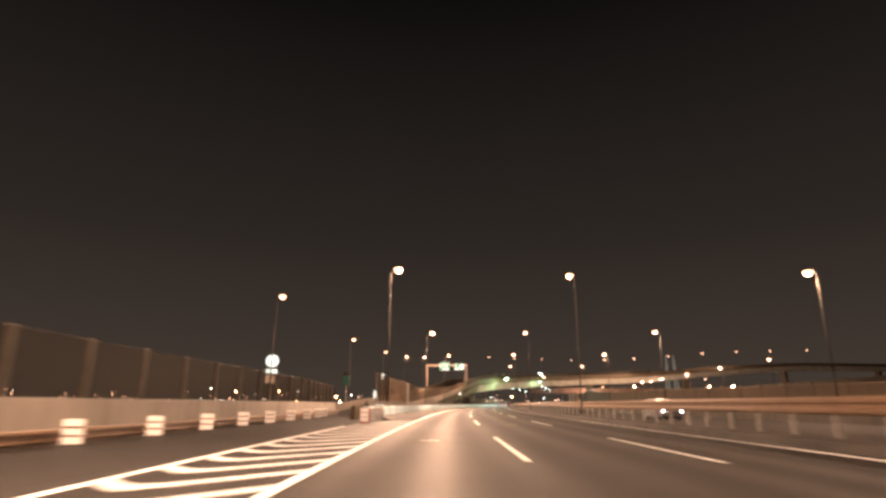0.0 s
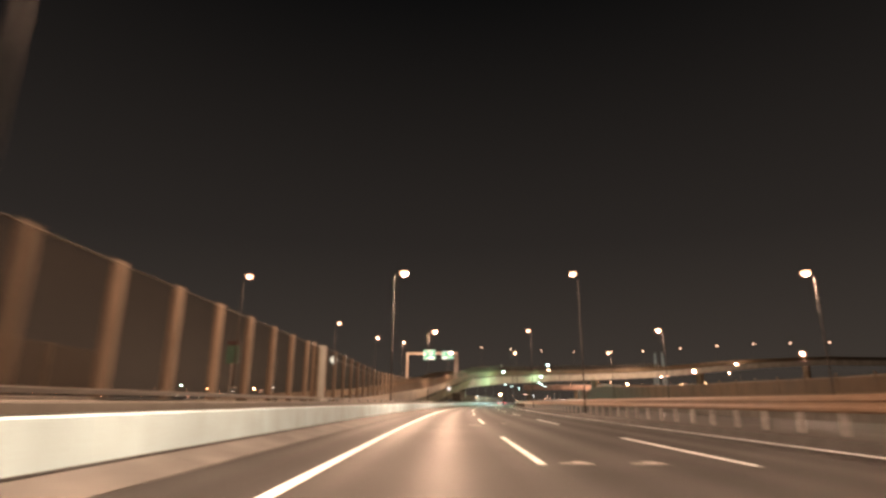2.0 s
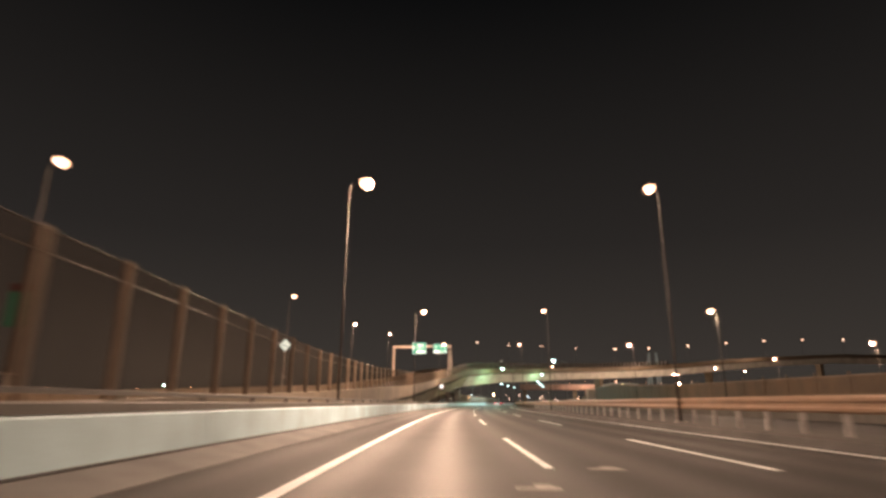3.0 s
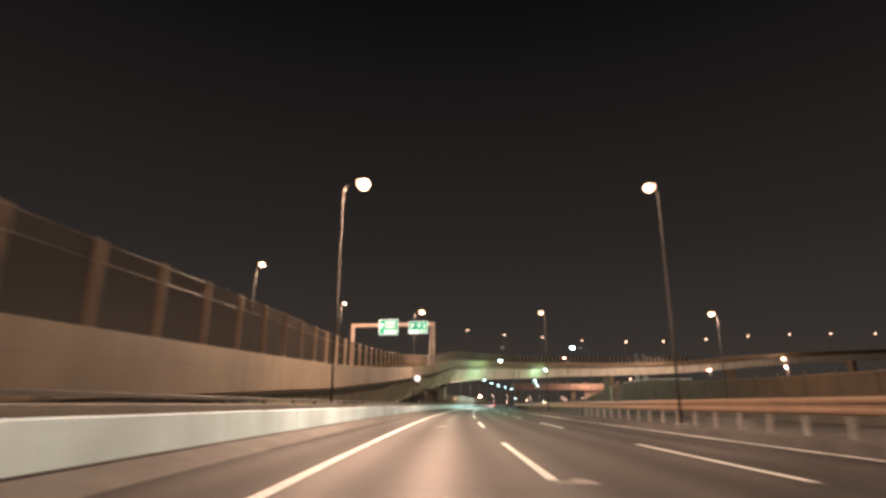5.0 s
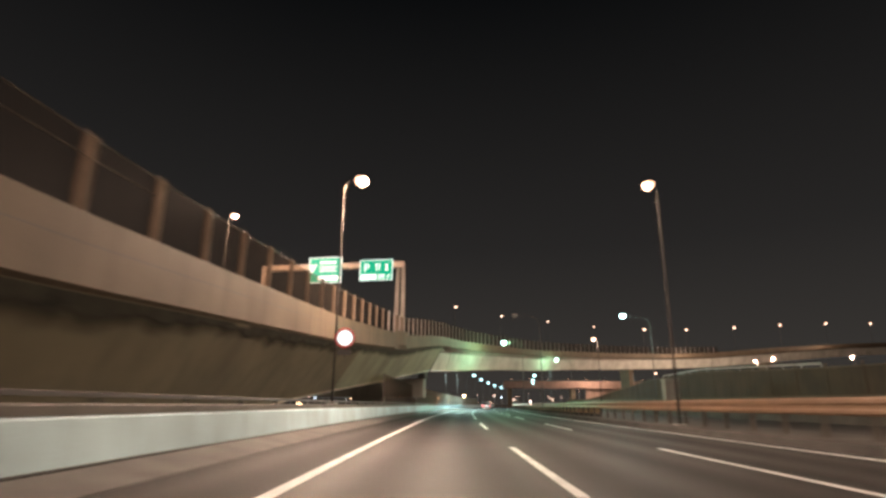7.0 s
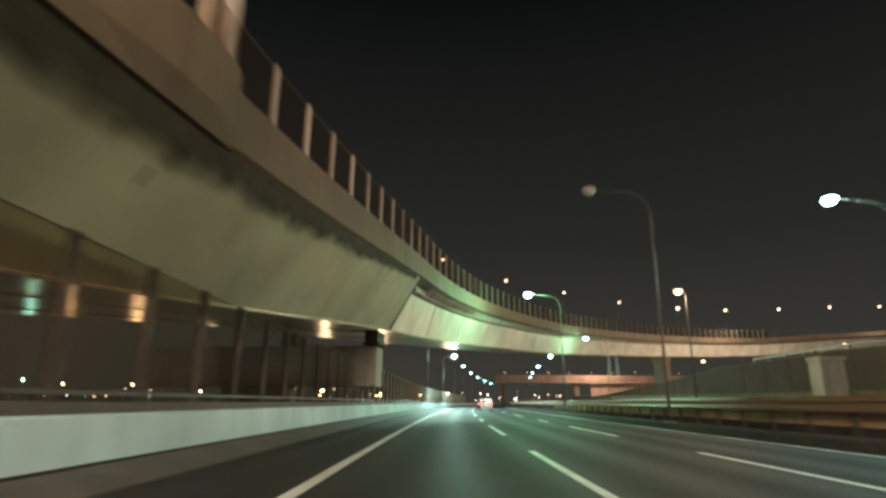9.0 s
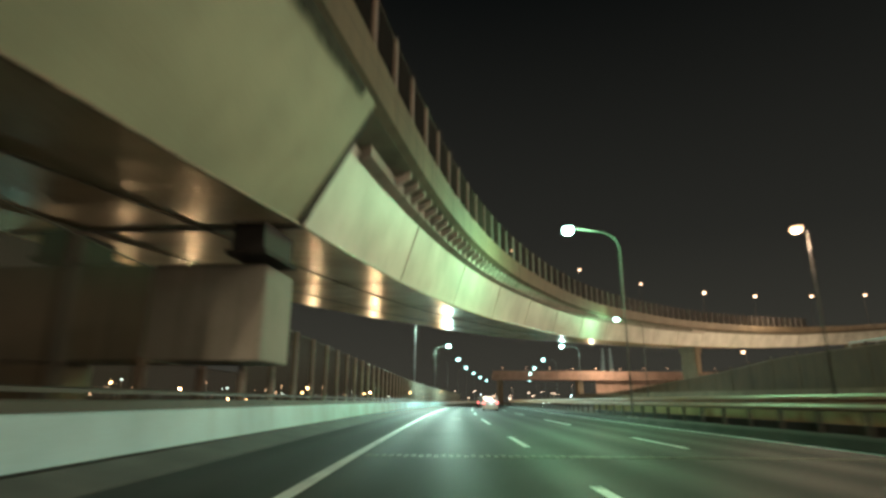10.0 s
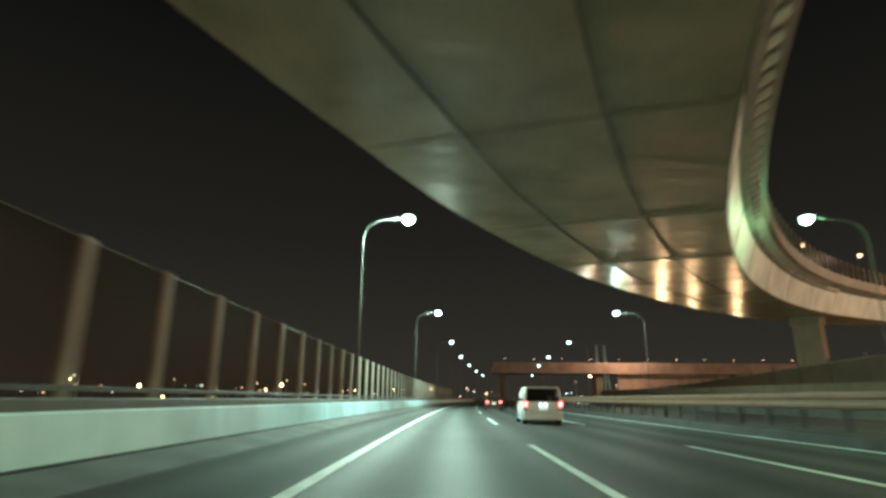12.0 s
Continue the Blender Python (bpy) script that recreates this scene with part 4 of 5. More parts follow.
# ---------------------------------------------------------------- median guard rail
gr = thing("median_guard_rail", "brown double-beam guard rail on steel posts in the median", "guard rail", kind="structure")
WAVE = [(0.0, 0.86), (-0.05, 0.92), (-0.05, 0.99), (0.0, 1.05), (0.0, 1.13), (-0.05, 1.19), (-0.05, 1.27), (0.0, 1.34), (0.03, 1.34), (0.03, 0.86)]
for a, b in zip(spread(-60, 420, 20)[:-1], spread(-60, 420, 20)[1:]):
    part("beam", sweep(lambda s, p, z: road(s, 10.6 + p, z), WAVE, spread(a, b, 4)), RAILMAT, gr)
    part("beam", sweep(lambda s, p, z: road(s, 12.0 - p, z), WAVE, spread(a, b, 4)), RAILMAT, gr)
pm = {}
for i in range(200):
    s = -40 + i * 2.0
    m = facing(road(s, 10.72, 0.24), heading(s))
    # pale posts first, then darker ones
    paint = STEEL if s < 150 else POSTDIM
    if paint not in pm:
        ob = part("post", boxed(-0.06, 0.06, -0.065, 0.065, 0, 1.06, bevel=0.01), paint, gr)
        pm[paint] = ob.data
        ob.matrix_local = m
    else:
        share("post", pm[paint], gr, m)
# Low concrete wall in the median under the rail.
TANWALL = streaked("median_wall_concrete", (0.46, 0.34, 0.21), (0.24, 0.17, 0.10), amount=0.5)
mw = thing("median_wall", "low tan concrete wall of short panels behind the guard rail", "wall", kind="structure")
st = spread(186, 249, 3.5)
part("plinth", sweep(road, [(10.9, 0.24), (10.9, 0.5), (11.3, 0.5), (11.3, 0.24)], spread(186, 249, 4)), MEDIAN, mw, "dark plinth")
for a, b in zip(st, st[1:]):
    part("wall_panel", sweep(road, [(10.94, 0.504), (10.96, 0.98), (11.2, 0.98), (11.22, 0.504)], [a + 0.03, b - 0.03]), TANWALL, mw)
# Far side of the opposite carriageway.
bm = sweep(road, [(26.1, 0), (26.2, 0.9), (26.45, 0.9), (26.6, -0.3), (26.1, -0.3)], spread(-60, 560, 6))
tagged(part("far_barrier", bm, COPE), "concrete barrier beyond the opposite carriageway", "barrier", kind="structure")


def bank_top(s):
    return steps([(-60, 1.1), (60, 1.3), (180, 1.3), (250, 1.6), (330, 2.2), (420, 3.0)], s)


# Height of the bank over its crest, by metres to the right of the road.
SLOPE = [(33.5, 0.0), (37.5, 0.0), (48, 2.0), (64, 3.2), (80, 5.6), (118, 6.2)]


def bank_z(s, o):
    return bank_top(s) + steps(SLOPE, o)


bm = bmesh.new()
bank_rng = random.Random(8)
rings = [[bm.verts.new(road(s, 27.0, -0.3))] + [bm.verts.new(road(s, o, bank_z(s, o) + (bank_rng.uniform(-0.12, 0.12) if o > 38 else 0))) for o in (33.5, 37.5, 42, 48, 56, 64, 72, 80, 98, 118)] + [bm.verts.new(road(s, 150, -0.34))] for s in spread(-60, 400, 8)]
for r, q in zip(rings, rings[1:]):
    for i in range(11):
        bm.faces.new((r[i], r[i + 1], q[i + 1], q[i]))
tagged(part("grass_bank", bm, GRASS), "dark grassy bank beyond the opposite carriageway", "bank", kind="structure")
bm = sweep(lambda s, p, z: road(s, 33.5 + p, bank_top(s) + z), [(0, -0.2), (0, 0.75), (0.25, 0.75), (0.25, -0.2)], spread(-60, 400, 6))
tagged(part("bank_parapet", bm, PARAPET), "concrete parapet on the bank's crest", "parapet", kind="structure")

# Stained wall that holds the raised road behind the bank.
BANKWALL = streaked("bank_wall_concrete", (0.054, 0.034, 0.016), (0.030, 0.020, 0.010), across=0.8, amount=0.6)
bw = thing("bank_wall", "stained brownish concrete wall with pilasters above the grassy bank", "retaining wall", kind="structure")
WALLTOP = [(30, 3.0), (110, 3.9), (175, 4.6), (205, 5.2), (240, 6.6), (275, 6.5), (292, 5.6), (360, 3.6), (398, 3.0)]
st = spread(30, 398, 6)
for a, b in zip(st, st[1:]):
    top = lambda s: steps(WALLTOP, s)
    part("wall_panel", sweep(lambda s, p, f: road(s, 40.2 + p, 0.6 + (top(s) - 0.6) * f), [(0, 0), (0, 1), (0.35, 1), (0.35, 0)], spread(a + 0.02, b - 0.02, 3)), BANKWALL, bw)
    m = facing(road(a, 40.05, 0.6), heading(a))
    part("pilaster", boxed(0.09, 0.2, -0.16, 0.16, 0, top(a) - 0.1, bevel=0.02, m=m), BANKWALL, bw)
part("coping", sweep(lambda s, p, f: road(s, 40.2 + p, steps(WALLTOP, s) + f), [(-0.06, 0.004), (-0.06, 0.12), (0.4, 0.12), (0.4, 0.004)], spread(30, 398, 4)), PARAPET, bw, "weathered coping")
part("ramp_rail", sweep(lambda s, p, f: road(s, 40.2 + p, steps(WALLTOP, s) + f), [(0.1, 0.42), (0.1, 0.66), (0.16, 0.66), (0.16, 0.42)], spread(206, 262, 4)), STEEL, bw, "pale steel rail on the coping")
for s in spread(206, 262, 4):
    part("rail_post", boxed(-0.04, 0.04, -0.05, 0.05, 0.1, 0.6, m=facing(road(s, 40.42, steps(WALLTOP, s)), heading(s))), STEEL, bw)
blk = thing("abutment_block", "pale weathered concrete block standing on the bank", "abutment", at=facing(road(233.2, 32.6, 1.2), heading(233)))
part("block", boxed(-1.05, 1.05, -0.9, 0.9, 0, 3.7, bevel=0.08), CONCRETE, blk)
part("cap", boxed(-1.15, 1.15, -1.0, 1.0, 3.704, 4.0, bevel=0.04), CONCRETE, blk)

# Lamps along the raised road on the bank.
# The two lamps of 20000 are added to light the bridge's web.
for s, o, power in ((118, 61, 0), (150, 63, 8000), (186, 65, 9000), (224, 66, 9000), (268, 66, 9000), (296, 74, 20000), (300, 100, 20000), (310, 52, 0)):
    lamp_post(facing(road(s, o, bank_z(s, o) - 0.1), heading(s)), -1, 6.0, 0.4, radius=0.04)
    if power:
        glow(road(s, o - 1.2, bank_z(s, o) + 5.7), SODIUM, power)

# ---------------------------------------------------------------- second overbridge far ahead
ob_h = radians(100)
OC = road(430, 0, 0)


def over(v, a, b):
    d = Vector((math.sin(ob_h), math.cos(ob_h), 0))
    n = Vector((-d.y, d.x, 0))
    p = OC + d * v + n * a
    return Vector((p.x, p.y, b))


REDCONC = streaked("pinkish_concrete", (0.26, 0.175, 0.14), (0.17, 0.115, 0.09), across=0.3, amount=0.35)
ov = thing("far_overbridge", "far concrete overbridge, pinkish in lamp light", "bridge", kind="structure")
part("deck", sweep(over, [(-5, 9.2), (5, 9.2), (5, 11.4), (-5, 11.4)], spread(4, 260, 20)), REDCONC, ov)
st = spread(4, 260, 8)
for a, b in zip(st, st[1:]):
    part("parapet_panel", sweep(over, [(-5.12, 10.9), (-4.8, 10.9), (-4.8, 12.5), (-5.12, 12.5)], [a + 0.03, b - 0.03]), REDCONC, ov)
for v in (7, 38, 80, 124, 170, 220):
    part("pier", sweep(over, [(-3, -0.4), (3, -0.4), (3, 9.25), (-3, 9.25)], [v - 1.0, v + 1.0]), PARAPET, ov)
for v in range(8, 240, 9):
    lamp_post(facing(over(v, -4.6, 11.4), ob_h + math.pi), -1, 2.2, 0.4, radius=0.04, size=0.42)
st = spread(44, 260, 12)
for a, b in zip(st, st[1:]):
    part("wall_panel", sweep(over, [(-2.4, -0.4), (-2.0, -0.4), (-2.0, 9.19), (-2.4, 9.19)], [a + 0.03, b - 0.03]), REDCONC, ov, "dim concrete wall below the deck")
# Lights without lamps, added to brighten the overbridge's near face.
glow(over(45, -16, 16), SODIUM, 15000)
glow(over(130, -16, 16), SODIUM, 20000)

# Flood lamps of the yards far beyond the road, mirrored in the soffit: place, colour, power.
YARD = [(-127.6, 642.8, 8.0, 0, 60000), (-232.1, 774.6, 15.6, 0, 60000), (-275, 733, 14.6, 0, 22000), (-301, 719, 17.7, 1, 22000), (-31, 600, 8.5, 0, 30000), (11, 842, 9.4, 0, 120000),
        (99, 917, 12.5, 0, 120000), (286, 889, 29, 0, 130000), (322, 783, 26, 0, 300000), (347, 768, 26, 0, 170000), (344, 697, 24, 0, 110000)]
for x, y, z, cool, power in YARD:
    tint = (0.7, 1.0, 0.75) if cool else (1.0, 0.52, 0.24)
    t = thing("flood_lamp", "white-green flood lamp on a far yard mast" if cool else "bright orange flood lamp on a far yard mast", "flood lamp", "yard lamps", facing(Vector((x, y, -0.35)), 0))
    part("mast", tube([(0, 0, 0), (0, 0, z)], [0.2, 0.12], 8), TRIM, t)
    bm = bmesh.new()
    bmesh.ops.create_uvsphere(bm, u_segments=12, v_segments=8, radius=0.75)
    bmesh.ops.translate(bm, verts=bm.verts, vec=(0, 0.4, z + 0.35))
    part("globe", bm, GLOW_HG if cool else GLOW_LOW, t, "glowing lamp glass", smooth=True)
    glow(Vector((x, y - 1.6, z)), tint, power, 0.6)
# Smaller lamps nearer by; the three with power are added to light the soffit.
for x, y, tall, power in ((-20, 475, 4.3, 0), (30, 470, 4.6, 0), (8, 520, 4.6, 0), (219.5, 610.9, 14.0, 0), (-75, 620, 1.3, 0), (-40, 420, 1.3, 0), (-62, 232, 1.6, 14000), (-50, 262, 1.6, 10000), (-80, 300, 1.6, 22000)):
    t = thing("low_lamp", "small orange lamp on a slim post, some added for light", "street lamp", "low lamps", facing(Vector((x, y, -0.35)), 0))
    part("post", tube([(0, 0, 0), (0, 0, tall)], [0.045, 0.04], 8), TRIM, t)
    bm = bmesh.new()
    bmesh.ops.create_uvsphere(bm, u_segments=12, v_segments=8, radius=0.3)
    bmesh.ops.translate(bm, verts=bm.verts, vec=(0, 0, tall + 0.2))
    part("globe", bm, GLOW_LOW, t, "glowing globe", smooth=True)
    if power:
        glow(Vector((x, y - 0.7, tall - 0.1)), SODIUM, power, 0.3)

# Worn painted marks on the lanes.
for s, o in ((17.7, -0.47), (31.5, 3.4), (51.0, 2.3), (51.1, 3.65), (68.0, 1.1), (70.3, 2.6), (109.2, 1.95), (129.6, -0.45), (237.8, 0.05)):
    bm = boxed(-0.30, 0.30, -0.20, -0.02, 0.0, 0.005)
    box(bm, -0.02, 0.22, -0.02, 0.24, 0.0, 0.005)
    ob = part("road_mark", bm, WORN)
    ob.matrix_basis = facing(road(s, o, 0.002), heading(s))
    tagged(ob, "small worn pale mark on the asphalt", "road marking", "worn marks", kind="structure")

# ---------------------------------------------------------------- vehicles


def wheel(t, x, y, r, w=0.19):
    bm = bmesh.new()
    prof = [(-w / 2, r * 0.62), (-w / 2, r * 0.9), (-w / 2 + 0.03, r), (w / 2 - 0.03, r), (w / 2, r * 0.9), (w / 2, r * 0.62)]
    n = 24
    rings = [[bm.verts.new((x + a, y + b * math.cos(k * 2 * math.pi / n), r + b * math.sin(k * 2 * math.pi / n))) for a, b in prof] for k in range(n)]
    for k in range(n):
        for j in range(len(prof) - 1):
            bm.faces.new((rings[k][j], rings[k][j + 1], rings[(k + 1) % n][j + 1], rings[(k + 1) % n][j]))
    ty = part("wheel", bm, RUBBER, t, "black tyre", smooth=True)
    sx = 1 if x > 0 else -1
    bm = bmesh.new()
    vs = [bm.verts.new((x + sx * (w / 2 - 0.015), y + r * 0.64 * math.cos(k * 2 * math.pi / n), r + r * 0.64 * math.sin(k * 2 * math.pi / n))) for k in range(n)]
    bm.faces.new(vs)
    part("rim", bm, ALLOY, ty, "alloy rim")
    for k in range(5):
        a = k * 2 * math.pi / 5
        part("spoke", boxed(-0.012, 0.012, -0.03, 0.03, 0.03, r * 0.6, m=Matrix.Translation((x + sx * (w / 2 - 0.005), y, r)) @ Matrix.Rotation(a, 4, "X")), ALLOY, ty)


def shell(rows, bevel=0.05):
    """A closed body from stations: y, half width at the sill, half width at the top, sill height, top height."""
    bm = bmesh.new()
    rings = []
    for y, wl, wu, z0, z1 in rows:
        zm = z0 + (z1 - z0) * 0.55
        rings.append([bm.verts.new(p) for p in ((-wl, y, z0), (-wl * 1.01, y, zm), (-wu, y, z1), (wu, y, z1), (wl * 1.01, y, zm), (wl, y, z0))])
    for r, q in zip(rings, rings[1:]):
        for i in range(6):
            bm.faces.new((r[i], r[(i + 1) % 6], q[(i + 1) % 6], q[i]))
    bm.faces.new(rings[0])
    bm.faces.new(rings[-1])
    bmesh.ops.recalc_face_normals(bm, faces=bm.faces)
    bmesh.ops.bevel(bm, geom=[e for e in bm.edges if e.calc_face_angle(0) > 0.45], offset=bevel, segments=3, affect="EDGES", profile=0.6)
    return bm


def quad_panel(pts, thick):
    bm = bmesh.new()
    a = [bm.verts.new(p) for p in pts]
    n = (Vector(pts[1]) - Vector(pts[0])).cross(Vector(pts[-1]) - Vector(pts[0])).normalized() * thick
    b = [bm.verts.new(Vector(p) + n) for p in pts]
    bm.faces.new(a)
    bm.faces.new(b)
    k = len(pts)
    for i in range(k):
        bm.faces.new((a[i], a[(i + 1) % k], b[(i + 1) % k], b[i]))
    return bm


def boxy_van(at):
    """Local y runs forward, the tail is at y = 0."""
    t = thing("white_wagon", "white boxy compact wagon with dark tinted windows and lit tail lamps", "car", at=at)
    W = 0.845
    part("body", shell([(0.0, W - 0.03, W - 0.04, 0.24, 0.99), (0.12, W, W - 0.015, 0.22, 1.0), (1.0, W, W - 0.015, 0.20, 0.99), (2.6, W, W - 0.02, 0.20, 0.97), (3.45, W - 0.02, W - 0.12, 0.22, 0.93), (3.85, W - 0.14, W - 0.28, 0.26, 0.80)]), CARWHITE, t)
    part("cabin", shell([(0.03, W - 0.03, W - 0.11, 0.95, 1.58), (0.22, W - 0.03, W - 0.09, 0.95, 1.63), (1.2, W - 0.03, W - 0.09, 0.95, 1.645), (2.2, W - 0.04, W - 0.11, 0.95, 1.60), (2.86, W - 0.07, W - 0.28, 0.93, 0.99)], 0.05), CARWHITE, t)
    part("roof_spoiler", boxed(-0.68, 0.68, -0.05, 0.24, 1.585, 1.63, bevel=0.018), CARWHITE, t)
    part("rear_window", quad_panel([(-0.765, 0.005, 0.99), (0.765, 0.005, 0.99), (0.70, 0.018, 1.565), (-0.70, 0.018, 1.565)], -0.03), CARGLASS, t, "dark tinted rear window")
    part("tailgate_seam", boxed(-0.70, 0.70, -0.006, 0.01, 0.604, 0.614), TRIM, t)
    for sx in (-1, 1):
        xa, xb = sx * (W - 0.016), sx * (W - 0.078)
        for y0, y1 in ((0.20, 1.00), (1.03, 1.74), (1.77, 2.46)):
            part("side_window", quad_panel([(xa, y0, 1.01), (xa, y1, 1.01), (xb, y1 - (0.22 if y1 > 2.2 else 0.0), 1.53), (xb, y0 + (0.03 if y0 < 0.5 else 0.0), 1.53)], 0.014 * -sx), CARGLASS, t)
        for y in (1.0, 1.74):
            part("pillar", quad_panel([(xa, y, 1.01), (xa, y + 0.03, 1.01), (xb, y + 0.03, 1.53), (xb, y, 1.53)], 0.012 * -sx), TRIM, t, "black window pillar")
        lamp = part("tail_lamp", boxed(sx * 0.785 - 0.075, sx * 0.785 + 0.075, -0.03, 0.16, 0.58, 1.0, bevel=0.025), LENSRED, t)
        part("glow", boxed(sx * 0.785 - 0.066, sx * 0.785 + 0.066, -0.045, -0.031, 0.76, 0.985, bevel=0.005), GLOW_RED, lamp, "lit red lamp")
        part("clear_lens", boxed(sx * 0.785 - 0.066, sx * 0.785 + 0.066, -0.045, -0.031, 0.59, 0.70, bevel=0.005), LENS_OFF, lamp, "clear lower lens")
        part("mirror", boxed(sx * (W + 0.06) - 0.09, sx * (W + 0.06) + 0.09, 2.38, 2.47, 0.98, 1.14, bevel=0.03), TRIM, t, "black mirror shell")
        part("sill", boxed(sx * (W - 0.03) - 0.04, sx * (W - 0.03) + 0.04, 0.95, 2.78, 0.16, 0.26, bevel=0.02), CARWHITE, t)
        part("door_handle", boxed(sx * (W + 0.006) - 0.016, sx * (W + 0.006) + 0.016, 1.12, 1.30, 0.86, 0.90, bevel=0.01), CARWHITE, t)
        for y in (0.62, 3.12):
            bm = bmesh.new()
            ring = [(y + 0.36 * math.cos(a), 0.305 + 0.36 * math.sin(a)) for a in [math.pi * (k / 12) for k in range(13)]] + [(y - 0.36, 0.19), (y + 0.36, 0.19)]
            va = [bm.verts.new((sx * (W + 0.005), a, b)) for a, b in ring]
            vb = [bm.verts.new((sx * (W - 0.04), a, b)) for a, b in ring]
            bm.faces.new(va)
            bm.faces.new(vb)
            for k in range(len(ring)):
                q = (k + 1) % len(ring)
                bm.faces.new((va[k], va[q], vb[q], vb[k]))
            part("wheel_arch", bm, TRIM, t, "dark wheel arch")
            wheel(t, sx * (W - 0.075), y, 0.305)
    part("windscreen", quad_panel([(-0.62, 2.80, 1.05), (0.62, 2.80, 1.05), (0.56, 2.26, 1.55), (-0.56, 2.26, 1.55)], 0.03), CARGLASS, t)
    part("rear_bumper", boxed(-W - 0.01, W + 0.01, -0.11, 0.20, 0.19, 0.57, bevel=0.06), CARWHITE, t, "deep white bumper")
    part("bumper_step", boxed(-0.62, 0.62, -0.118, -0.10, 0.50, 0.515), TRIM, t)
    part("plate_recess", boxed(-0.30, 0.30, -0.014, 0.01, 0.64, 0.86), CARWHITE, t)
    part("plate", boxed(-0.17, 0.17, -0.04, -0.016, 0.66, 0.83), SIGNWHITE, t, "lit number plate")
    for x in (-0.12, 0.12):
        part("plate_lamp", boxed(x - 0.05, x + 0.05, -0.045, -0.016, 0.84, 0.865), GLOW_WHITE, t, "lit plate lamp")
    part("wiper", boxed(-0.25, 0.02, -0.05, -0.03, 1.0, 1.02), TRIM, t)
    part("badge", boxed(-0.04, 0.04, -0.03, 0.0, 0.90, 0.945), ALLOY, t)
    part("exhaust", tube([(0.5, -0.12, 0.22), (0.5, 0.3, 0.22)], [0.04, 0.04], 10), TRIM, t)
    part("underbody", boxed(-W + 0.12, W - 0.12, 0.1, 3.6, 0.14, 0.28), TRIM, t)
    return t


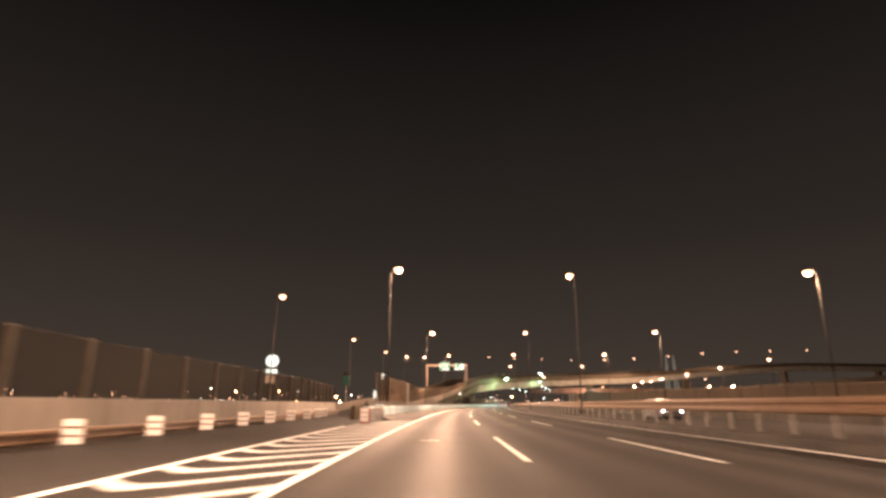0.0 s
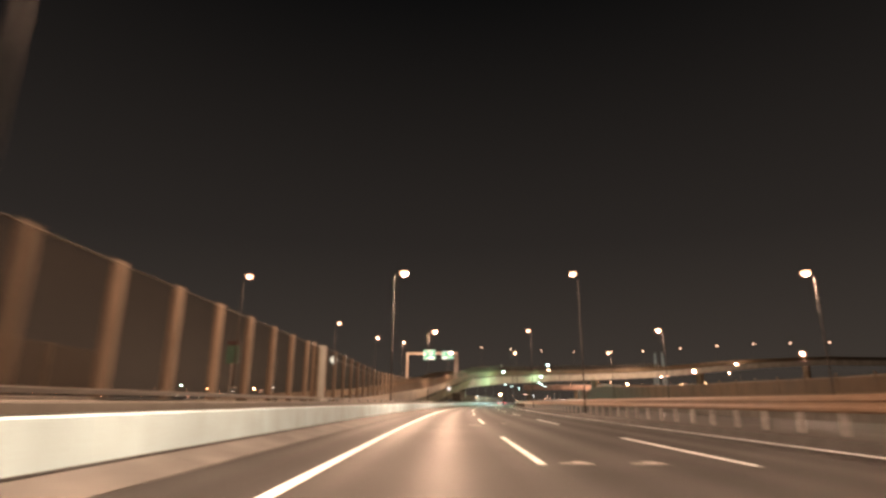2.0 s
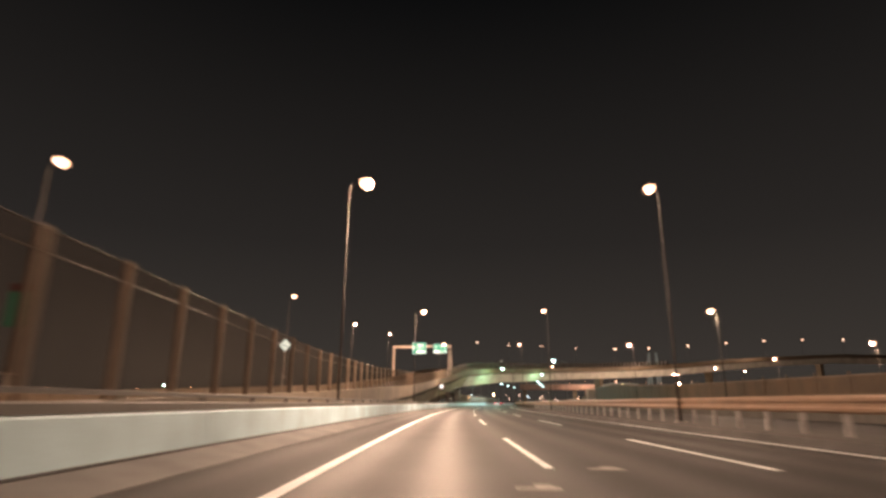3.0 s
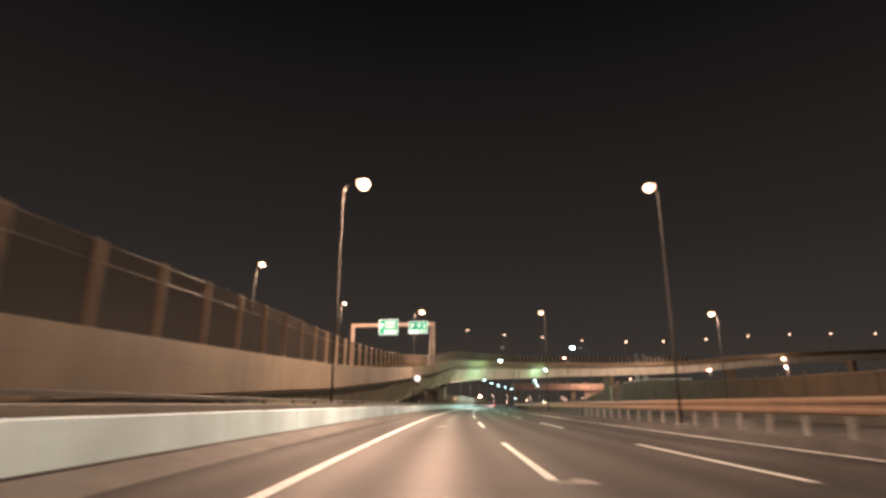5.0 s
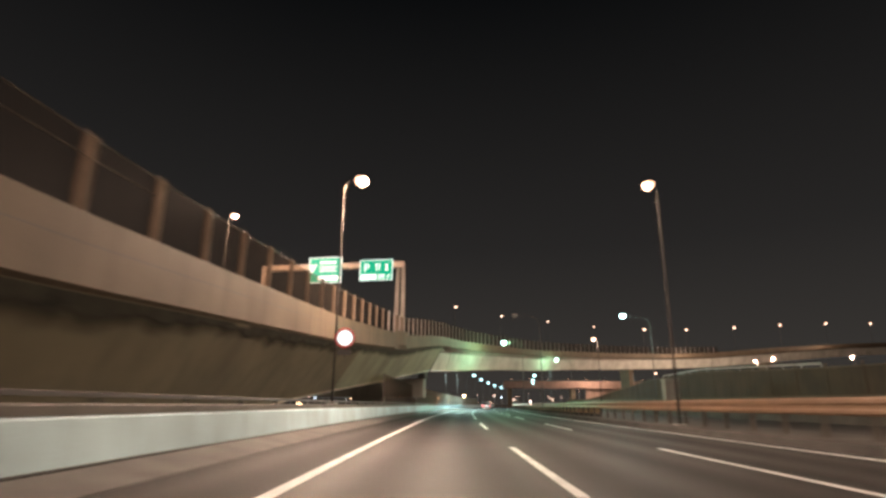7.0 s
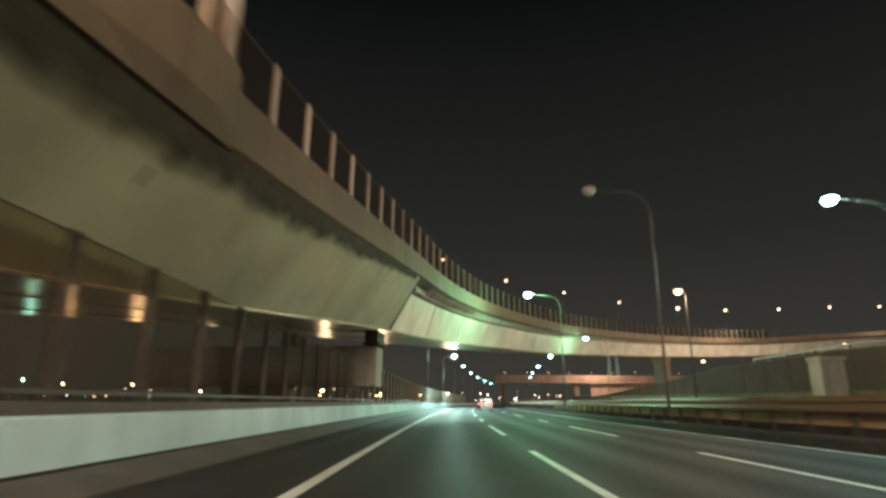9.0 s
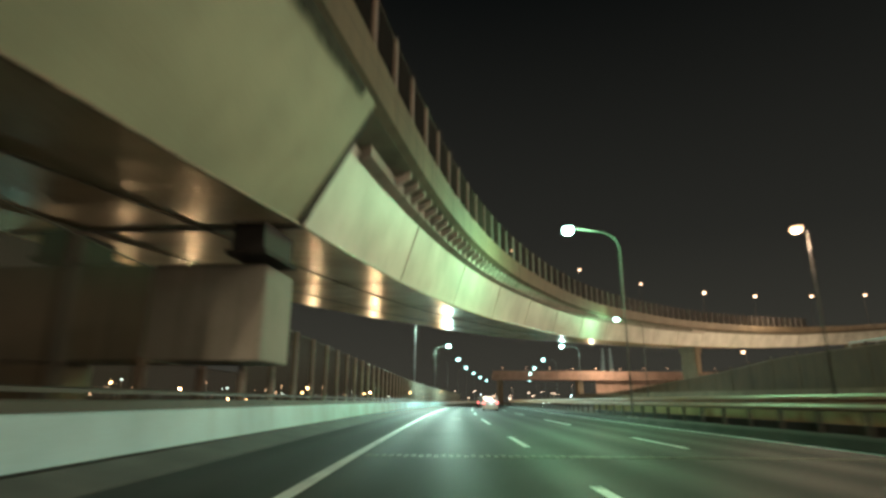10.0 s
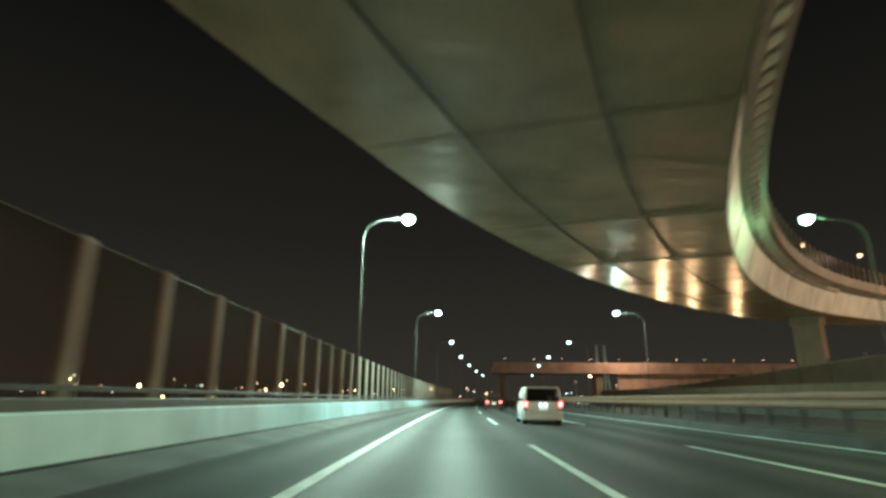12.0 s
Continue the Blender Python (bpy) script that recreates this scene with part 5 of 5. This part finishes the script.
def hatch_car(name, label, at, paint, tails=True):
    t = thing(name, label, "car", at=at)
    W = 0.86
    part("body", shell([(0.0, W - 0.05, W - 0.07, 0.28, 0.95), (0.15, W, W - 0.03, 0.24, 1.0), (1.2, W, W - 0.03, 0.22, 0.98), (2.9, W, W - 0.04, 0.22, 0.95), (4.0, W - 0.03, W - 0.14, 0.24, 0.86), (4.4, W - 0.16, W - 0.3, 0.3, 0.72)]), paint, t)
    part("cabin", shell([(0.12, W - 0.06, W - 0.22, 0.93, 1.50), (0.5, W - 0.05, W - 0.16, 0.93, 1.58), (1.6, W - 0.05, W - 0.16, 0.93, 1.60), (2.4, W - 0.06, W - 0.2, 0.93, 1.54), (3.2, W - 0.1, W - 0.34, 0.9, 0.97)], 0.06), paint, t)
    part("rear_window", boxed(-0.60, 0.60, -0.02, 0.04, 1.03, 1.42, bevel=0.015, m=Matrix.Translation((0, 0.10, 0))), CARGLASS, t)
    part("windscreen", quad_panel([(-0.62, 3.10, 1.03), (0.62, 3.10, 1.03), (0.56, 2.50, 1.49), (-0.56, 2.50, 1.49)], 0.03), CARGLASS, t)
    for sx in (-1, 1):
        for y0, y1 in ((0.5, 1.25), (1.32, 2.0), (2.07, 2.75)):
            xa, xb = sx * (W - 0.048), sx * (W - 0.135)
            part("side_window", quad_panel([(xa, y0, 1.02), (xa, y1, 1.02), (xb, y1 - (0.3 if y1 > 2.5 else 0.0), 1.46), (xb, y0 + 0.05, 1.46)], 0.012 * sx * -1), CARGLASS, t)
        lamp = part("tail_lamp", boxed(sx * 0.68 - 0.14, sx * 0.68 + 0.14, -0.03, 0.1, 0.72, 0.92, bevel=0.02), LENSRED, t)
        part("glow", boxed(sx * 0.68 - 0.12, sx * 0.68 + 0.12, -0.045, -0.031, 0.74, 0.90), GLOW_RED, lamp, "lit red lamp")
        hl = part("headlamp", boxed(sx * 0.62 - 0.16, sx * 0.62 + 0.16, 4.22, 4.36, 0.6, 0.74, bevel=0.02), LENS_OFF, t)
        part("beam_glow", boxed(sx * 0.62 - 0.12, sx * 0.62 + 0.12, 4.362, 4.376, 0.62, 0.73), GLOW_WHITE, hl, "lit white headlamp")
        part("mirror", boxed(sx * (W + 0.03) - 0.07, sx * (W + 0.03) + 0.07, 2.75, 2.86, 0.96, 1.10, bevel=0.03), paint, t)
        for y in (0.78, 3.5):
            wheel(t, sx * (W - 0.1), y, 0.315)
    part("rear_bumper", boxed(-W + 0.02, W - 0.02, -0.08, 0.14, 0.28, 0.58, bevel=0.05), paint, t)
    part("plate", boxed(-0.17, 0.17, -0.02, 0.02, 0.62, 0.76, m=Matrix.Translation((0, -0.02, 0))), SIGNWHITE, t, "lit number plate")
    part("underbody", boxed(-W + 0.14, W - 0.14, 0.1, 4.1, 0.16, 0.3), TRIM, t)
    return t


boxy_van(facing(road(269.6, 3.75, 0), heading(270)))
hatch_car("dark_car", "dark red hatchback with lit tail lamps", facing(road(302, 3.3, 0), heading(302)), CARDARK)
for s, o in ((48, 16.5), (330, 16.8)):
    hatch_car("oncoming_car", "grey car with lit headlamps on the opposite carriageway", facing(road(s, o, 0), heading(s) + math.pi), CARGREY)

# ---------------------------------------------------------------- distance
rng = random.Random(5)
bm_n, bm_w, bm_p = bmesh.new(), bmesh.new(), bmesh.new()
for i in range(230):
    az = radians(rng.uniform(-62, 75))
    d = rng.uniform(420, 1500)
    zc = rng.choice((4, 6, 8, 10, 12)) * (1 + d / 2500)
    px, py = d * math.sin(az), 150 + d * math.cos(az)
    r = d * 0.0005 * rng.uniform(0.35, 1.15)
    tgt = bm_w if rng.random() < 0.22 else bm_n
    box(tgt, px - r, px + r, py - r, py + r, zc - r, zc + r)
    box(bm_p, px - 0.15, px + 0.15, py - 0.15, py + 0.15, -0.4, zc)
tagged(part("far_lamp_masts", bm_p, STEEL), "thin masts of far city lamps", "lamp masts", kind="stuff")
tagged(part("far_orange_lights", bm_n, GLOW_FAR), "far orange city lights", "city lights", kind="stuff")
tagged(part("far_white_lights", bm_w, GLOW_WHITE), "far white city lights", "city lights", kind="stuff")

tw = thing("bridge_tower", "far pale A-shaped tower of a cable-stayed bridge", "bridge tower", at=facing(Vector((676, 1743, -0.4)), radians(20)))
for sx in (-1, 1):
    for k in (-1, 1):
        part("leg", tube([(sx * 14 + k * 7, 0, 0), (sx * 10, 0, 150)], [3.2, 2.4], 6), PIERMAT, tw)
    part("cross_beam", boxed(sx * 13 - 6, sx * 13 + 6, -2, 2, 50, 55), PIERMAT, tw)
# Unseen light, added to brighten the far tower.
glow(Vector((560, 1560, 90)), (1.0, 0.9, 0.75), 700000, 3.0)
